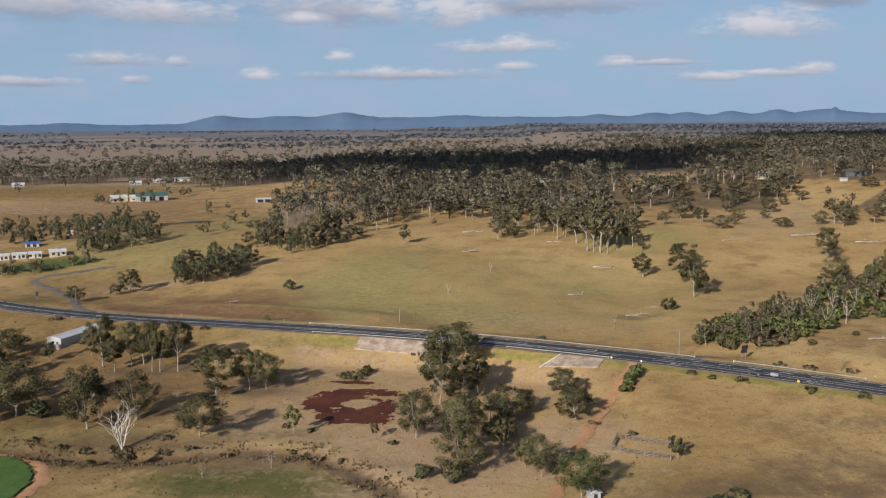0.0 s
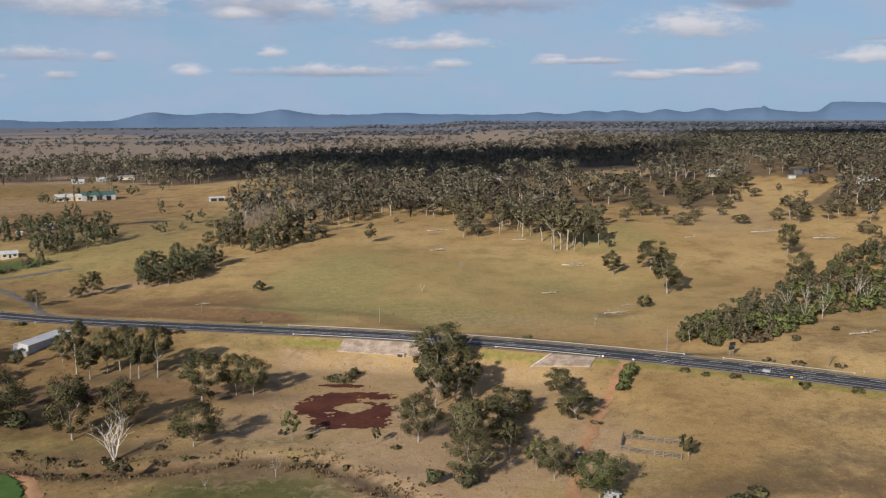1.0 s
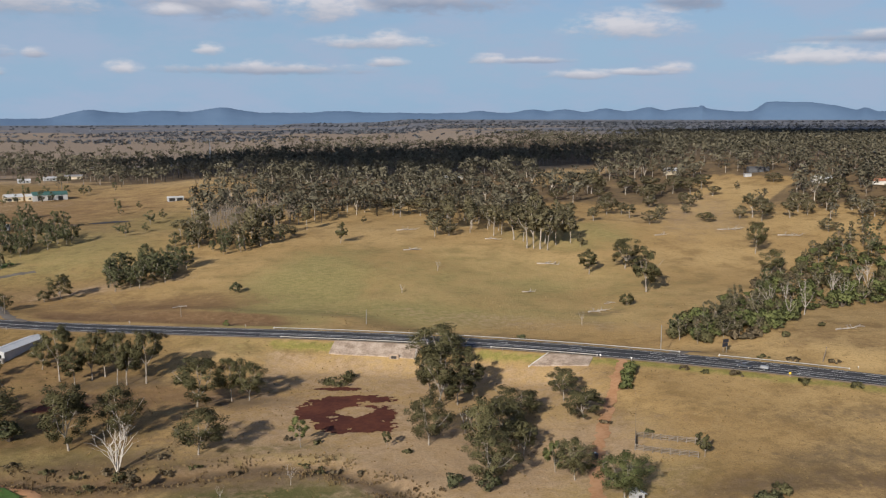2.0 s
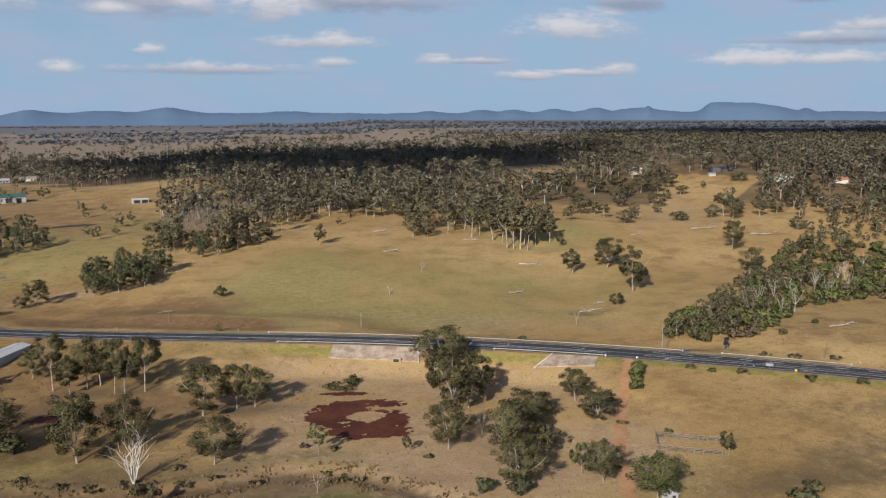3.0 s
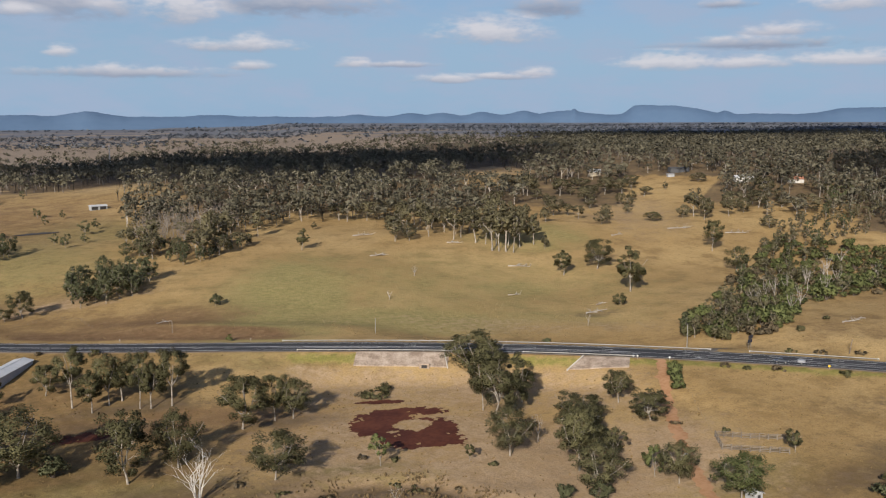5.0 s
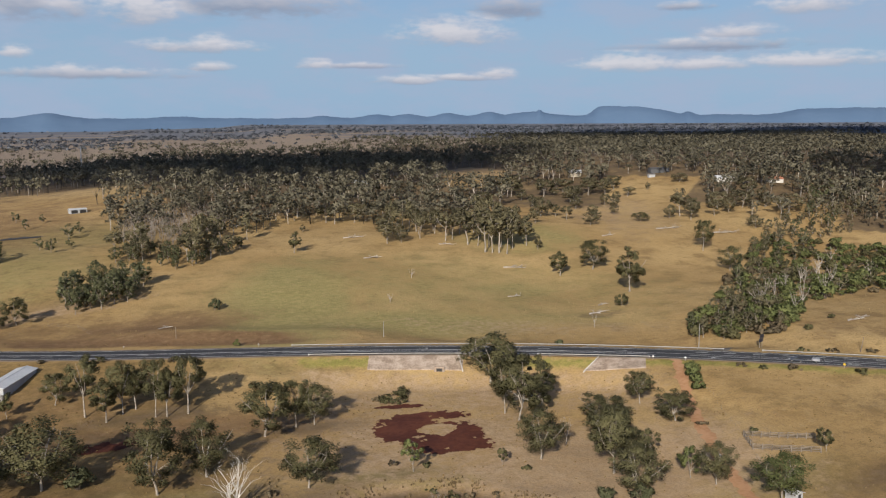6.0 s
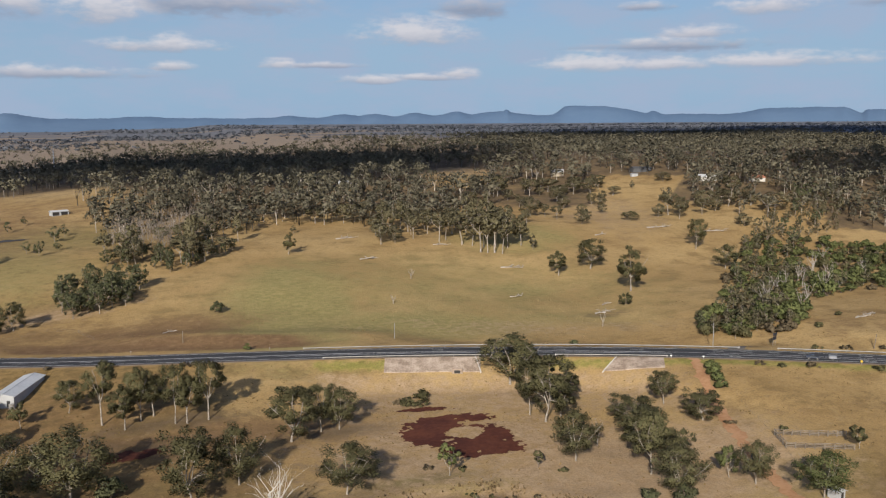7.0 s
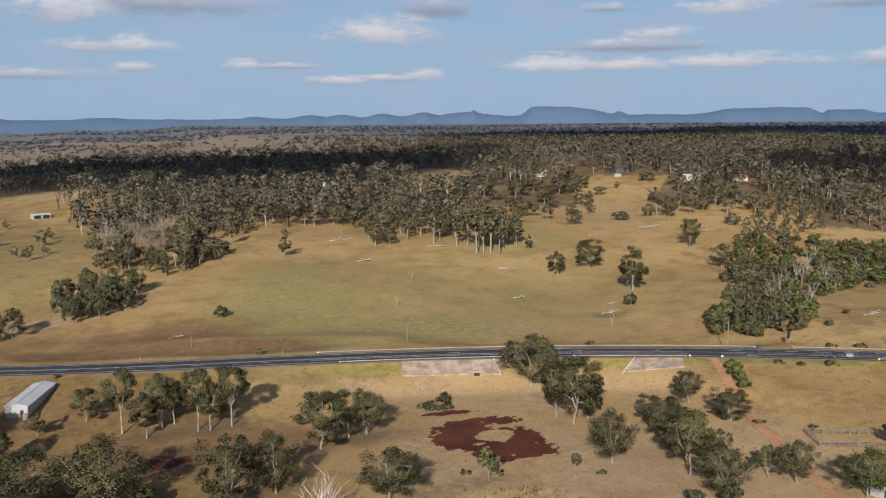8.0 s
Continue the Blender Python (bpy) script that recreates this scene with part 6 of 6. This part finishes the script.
def log(seed, x, y, turn, long, label):
    """A fallen bleached tree: a bent trunk and the broken limbs of its crown spread over the grass."""
    rng = random.Random(seed)
    top = tagged(new("fallen_log"), label, "log")
    p, d = Vector((-long * 0.5, 0, 0.28)), Vector((1, 0, 0))
    r = 0.045 * long ** 0.8 + 0.14
    knots = [(p, r)]
    for k in range(6):
        p = p + d * long / 6
        p.z = max(0.18, 0.28 + rng.uniform(-0.05, 0.22))
        r *= 0.86
        knots.append((p, r))
        d = (d + Vector((0, rng.uniform(-0.28, 0.28), 0))).normalized()
    v, f = bent_tube([q for q, _ in knots], [q for _, q in knots], 7)
    part_np("trunk", v, f, BARK_DEAD, top, smooth=True)
    for k in range(13):
        v, f = [], []
        a, ra = knots[2 + int(rng.random() * 5)]
        side = rng.choice((-1, 1))
        way = Vector((rng.uniform(-0.1, 1.0), side * rng.uniform(0.4, 1.0), rng.uniform(0.05, 0.55))).normalized()
        reach = long * rng.uniform(0.12, 0.34)
        b = a + way * reach * 0.55
        tube(v, f, a, b, ra * 0.62, ra * 0.46, 5)
        for _ in range(2):
            way2 = (way + Vector((rng.uniform(-0.5, 0.5), rng.uniform(-0.5, 0.5), rng.uniform(-0.5, 0.2)))).normalized()
            c = b + way2 * reach * rng.uniform(0.4, 0.8)
            c.z = max(c.z, 0.06)
            tube(v, f, b, c, ra * 0.42, ra * 0.18, 4)
        part_np("branch", [tuple(c) for c in v], np.array(f), BARK_DEAD, top)
    top.matrix_basis = pose(x, y, gz(x, y), 0, 0, turn)
    return top


for k, (x, y, turn, long) in enumerate(((89, 498, -28, 12), (65, 441, -5, 6.5), (16, 532, 15, 10), (69, 557, -10, 9), (223, 556, -5, 15), (174, 546, 8, 9), (154.5, 314.5, 10, 7), (19, 592, 8, 13), (255, 540, -8, 13), (85, 393, 12, 9), (163, 318, 0, 4), (95, 408, 30, 5), (-100, 418, 40, 6))):
    log(500 + k, x, y, turn, long, "bleached fallen trunk lying in the dry grass")


# ---- the car with its trailer on the highway ----
def wheel(parent, x, y, r=0.36):
    bm = bmesh.new()
    bmesh.ops.create_cone(bm, cap_ends=True, segments=14, radius1=r, radius2=r, depth=0.24, matrix=Matrix.Translation((x, y, r)) @ Euler((radians(90), 0, 0)).to_matrix().to_4x4())
    w = part("wheel", bm, RUBBER, parent)
    bm = bmesh.new()
    bmesh.ops.create_cone(bm, cap_ends=True, segments=10, radius1=r * 0.6, radius2=r * 0.6, depth=0.27, matrix=Matrix.Translation((x, y, r)) @ Euler((radians(90), 0, 0)).to_matrix().to_4x4())
    part("rim", bm, STEEL, w)


def prism(bm, profile, half):
    a = [bm.verts.new((x, -half, z)) for x, z in profile]
    b = [bm.verts.new((x, half, z)) for x, z in profile]
    bm.faces.new(a)
    bm.faces.new(b[::-1])
    for i in range(len(a)):
        j = (i + 1) % len(a)
        bm.faces.new((a[i], b[i], b[j], a[j]))
    bmesh.ops.recalc_face_normals(bm, faces=bm.faces)


car = tagged(new("pickup_car"), "dark blue-grey pickup towing a trailer on the highway", "car")
part("body", one(prism, [(-2.5, 0.45), (-2.5, 1.0), (-0.6, 1.05), (1.2, 1.05), (2.3, 0.95), (2.45, 0.5)], 0.88), CAR_DARK, car)
cab = part("cab", one(prism, [(-0.7, 1.05), (-0.55, 1.7), (0.6, 1.7), (1.25, 1.05)], 0.78), CAR_DARK, car)
part("windows", one(prism, [(-0.72, 1.12), (-0.58, 1.6), (0.68, 1.6), (1.15, 1.12)], 0.80), GLASS_DARK, cab)
part("tray", one(box, -2.4, -0.75, -0.72, 0.72, 1.0, 1.09), OPENING, car)
for x in (-1.6, 1.55):
    for y in (-0.8, 0.8):
        wheel(car, x, y)
for y in (-0.6, 0.6):
    part("headlight", one(box, 2.36, 2.44, y - 0.18, y + 0.18, 0.72, 0.88), PAINT_WHITE, car)
px, py, pz, turn = road_frame(101, -3.4, 0.01)
car.matrix_basis = pose(px, py, pz, 0, 0, turn + 180) @ Matrix.Scale(0.88, 4)
trailer = tagged(new("box_trailer"), "silver box trailer behind the pickup", "trailer")
part("body", one(box, -1.5, 1.5, -0.9, 0.9, 0.55, 1.6, 0.08), CAR_PAINT, trailer)
part("drawbar", one(box, 1.6, 3.0, -0.06, 0.06, 0.5, 0.62), STEEL, trailer)
for y in (-0.92, 0.92):
    wheel(trailer, 0, y, 0.33)
px, py, pz, turn = road_frame(106.2, -3.4, 0.01)
trailer.matrix_basis = pose(px, py, pz, 0, 0, turn + 180) @ Matrix.Scale(0.8, 4)


# ---- odds and ends by the track ----
trough = tagged(new("poly_tank"), "small black plastic water tank beside the dirt track", "tank")
bm = bmesh.new()
bmesh.ops.create_cone(bm, cap_ends=True, segments=16, radius1=0.95, radius2=0.95, depth=1.5, matrix=Matrix.Translation((0, 0, 0.75)))
bmesh.ops.create_cone(bm, cap_ends=True, segments=16, radius1=0.95, radius2=0.35, depth=0.35, matrix=Matrix.Translation((0, 0, 1.67)))
part("shell", bm, OPENING, trough)
part("lid", one(round_post, (0, 0, 1.82), (0, 0, 1.95), 0.4, 0.36, 12), PAINT_WHITE, trough)
trough.matrix_basis = pose(33.0, 229.5, gz(33.0, 229.5) - 0.02)
building("pump_hut", 35.1, 203.5, 12, 2.4, 3.0, 2.0, 0.4, WALL_GREY, ROOF_WHITE, "tiny pump hut with a white metal roof", ((0, 0, 0.9, 1.7, 0, "d"),), category="hut")


def conifer(seed, x, y, h, w, label):
    """A dark cone of foliage round a straight stem."""
    rng = np.random.default_rng(seed)
    top = tagged(new("conifer"), label, "tree")
    part("trunk", one(round_post, (0, 0, -0.3), (0, 0, h * 0.9), 0.2, 0.04, 7), BARK_DARK, top)
    cs, rs = [], []
    for k in range(34):
        z = h * (0.1 + 0.86 * rng.random() ** 1.2)
        out, a = (1 - z / h) * w * 0.42, rng.uniform(0, 6.28)
        cs.append((math.cos(a) * out, math.sin(a) * out, z))
        rs.append(0.10 * w + 0.10 * w * (1 - z / h))
    v, f, out = leaf_cloud(rng, cs, rs, 34, 0.42, 1.0)
    part_np("crown", v, f, LEAF_DARK, top, smooth=True, normals=out)
    return put(top, x, y)


for k, (x, y, h) in enumerate(((-259, 566, 10), (-245, 571, 10.5), (-240, 575, 8), (-270, 562, 8))):
    tagged(conifer(600 + k, x, y, h, h * 0.55, "dark conical tree behind the farm sheds"), group="conifers behind the farm")
# faint wheel lines in the crop
for r in (12, 19):
    on_ground_strip("crop_line", [(-131 + r * math.cos(a), 213 + r * math.sin(a)) for a in np.linspace(2.6, -1.0, 14)], 0.35, LEAF_DARK, 0.42, "dark wheel line curving through the crop")
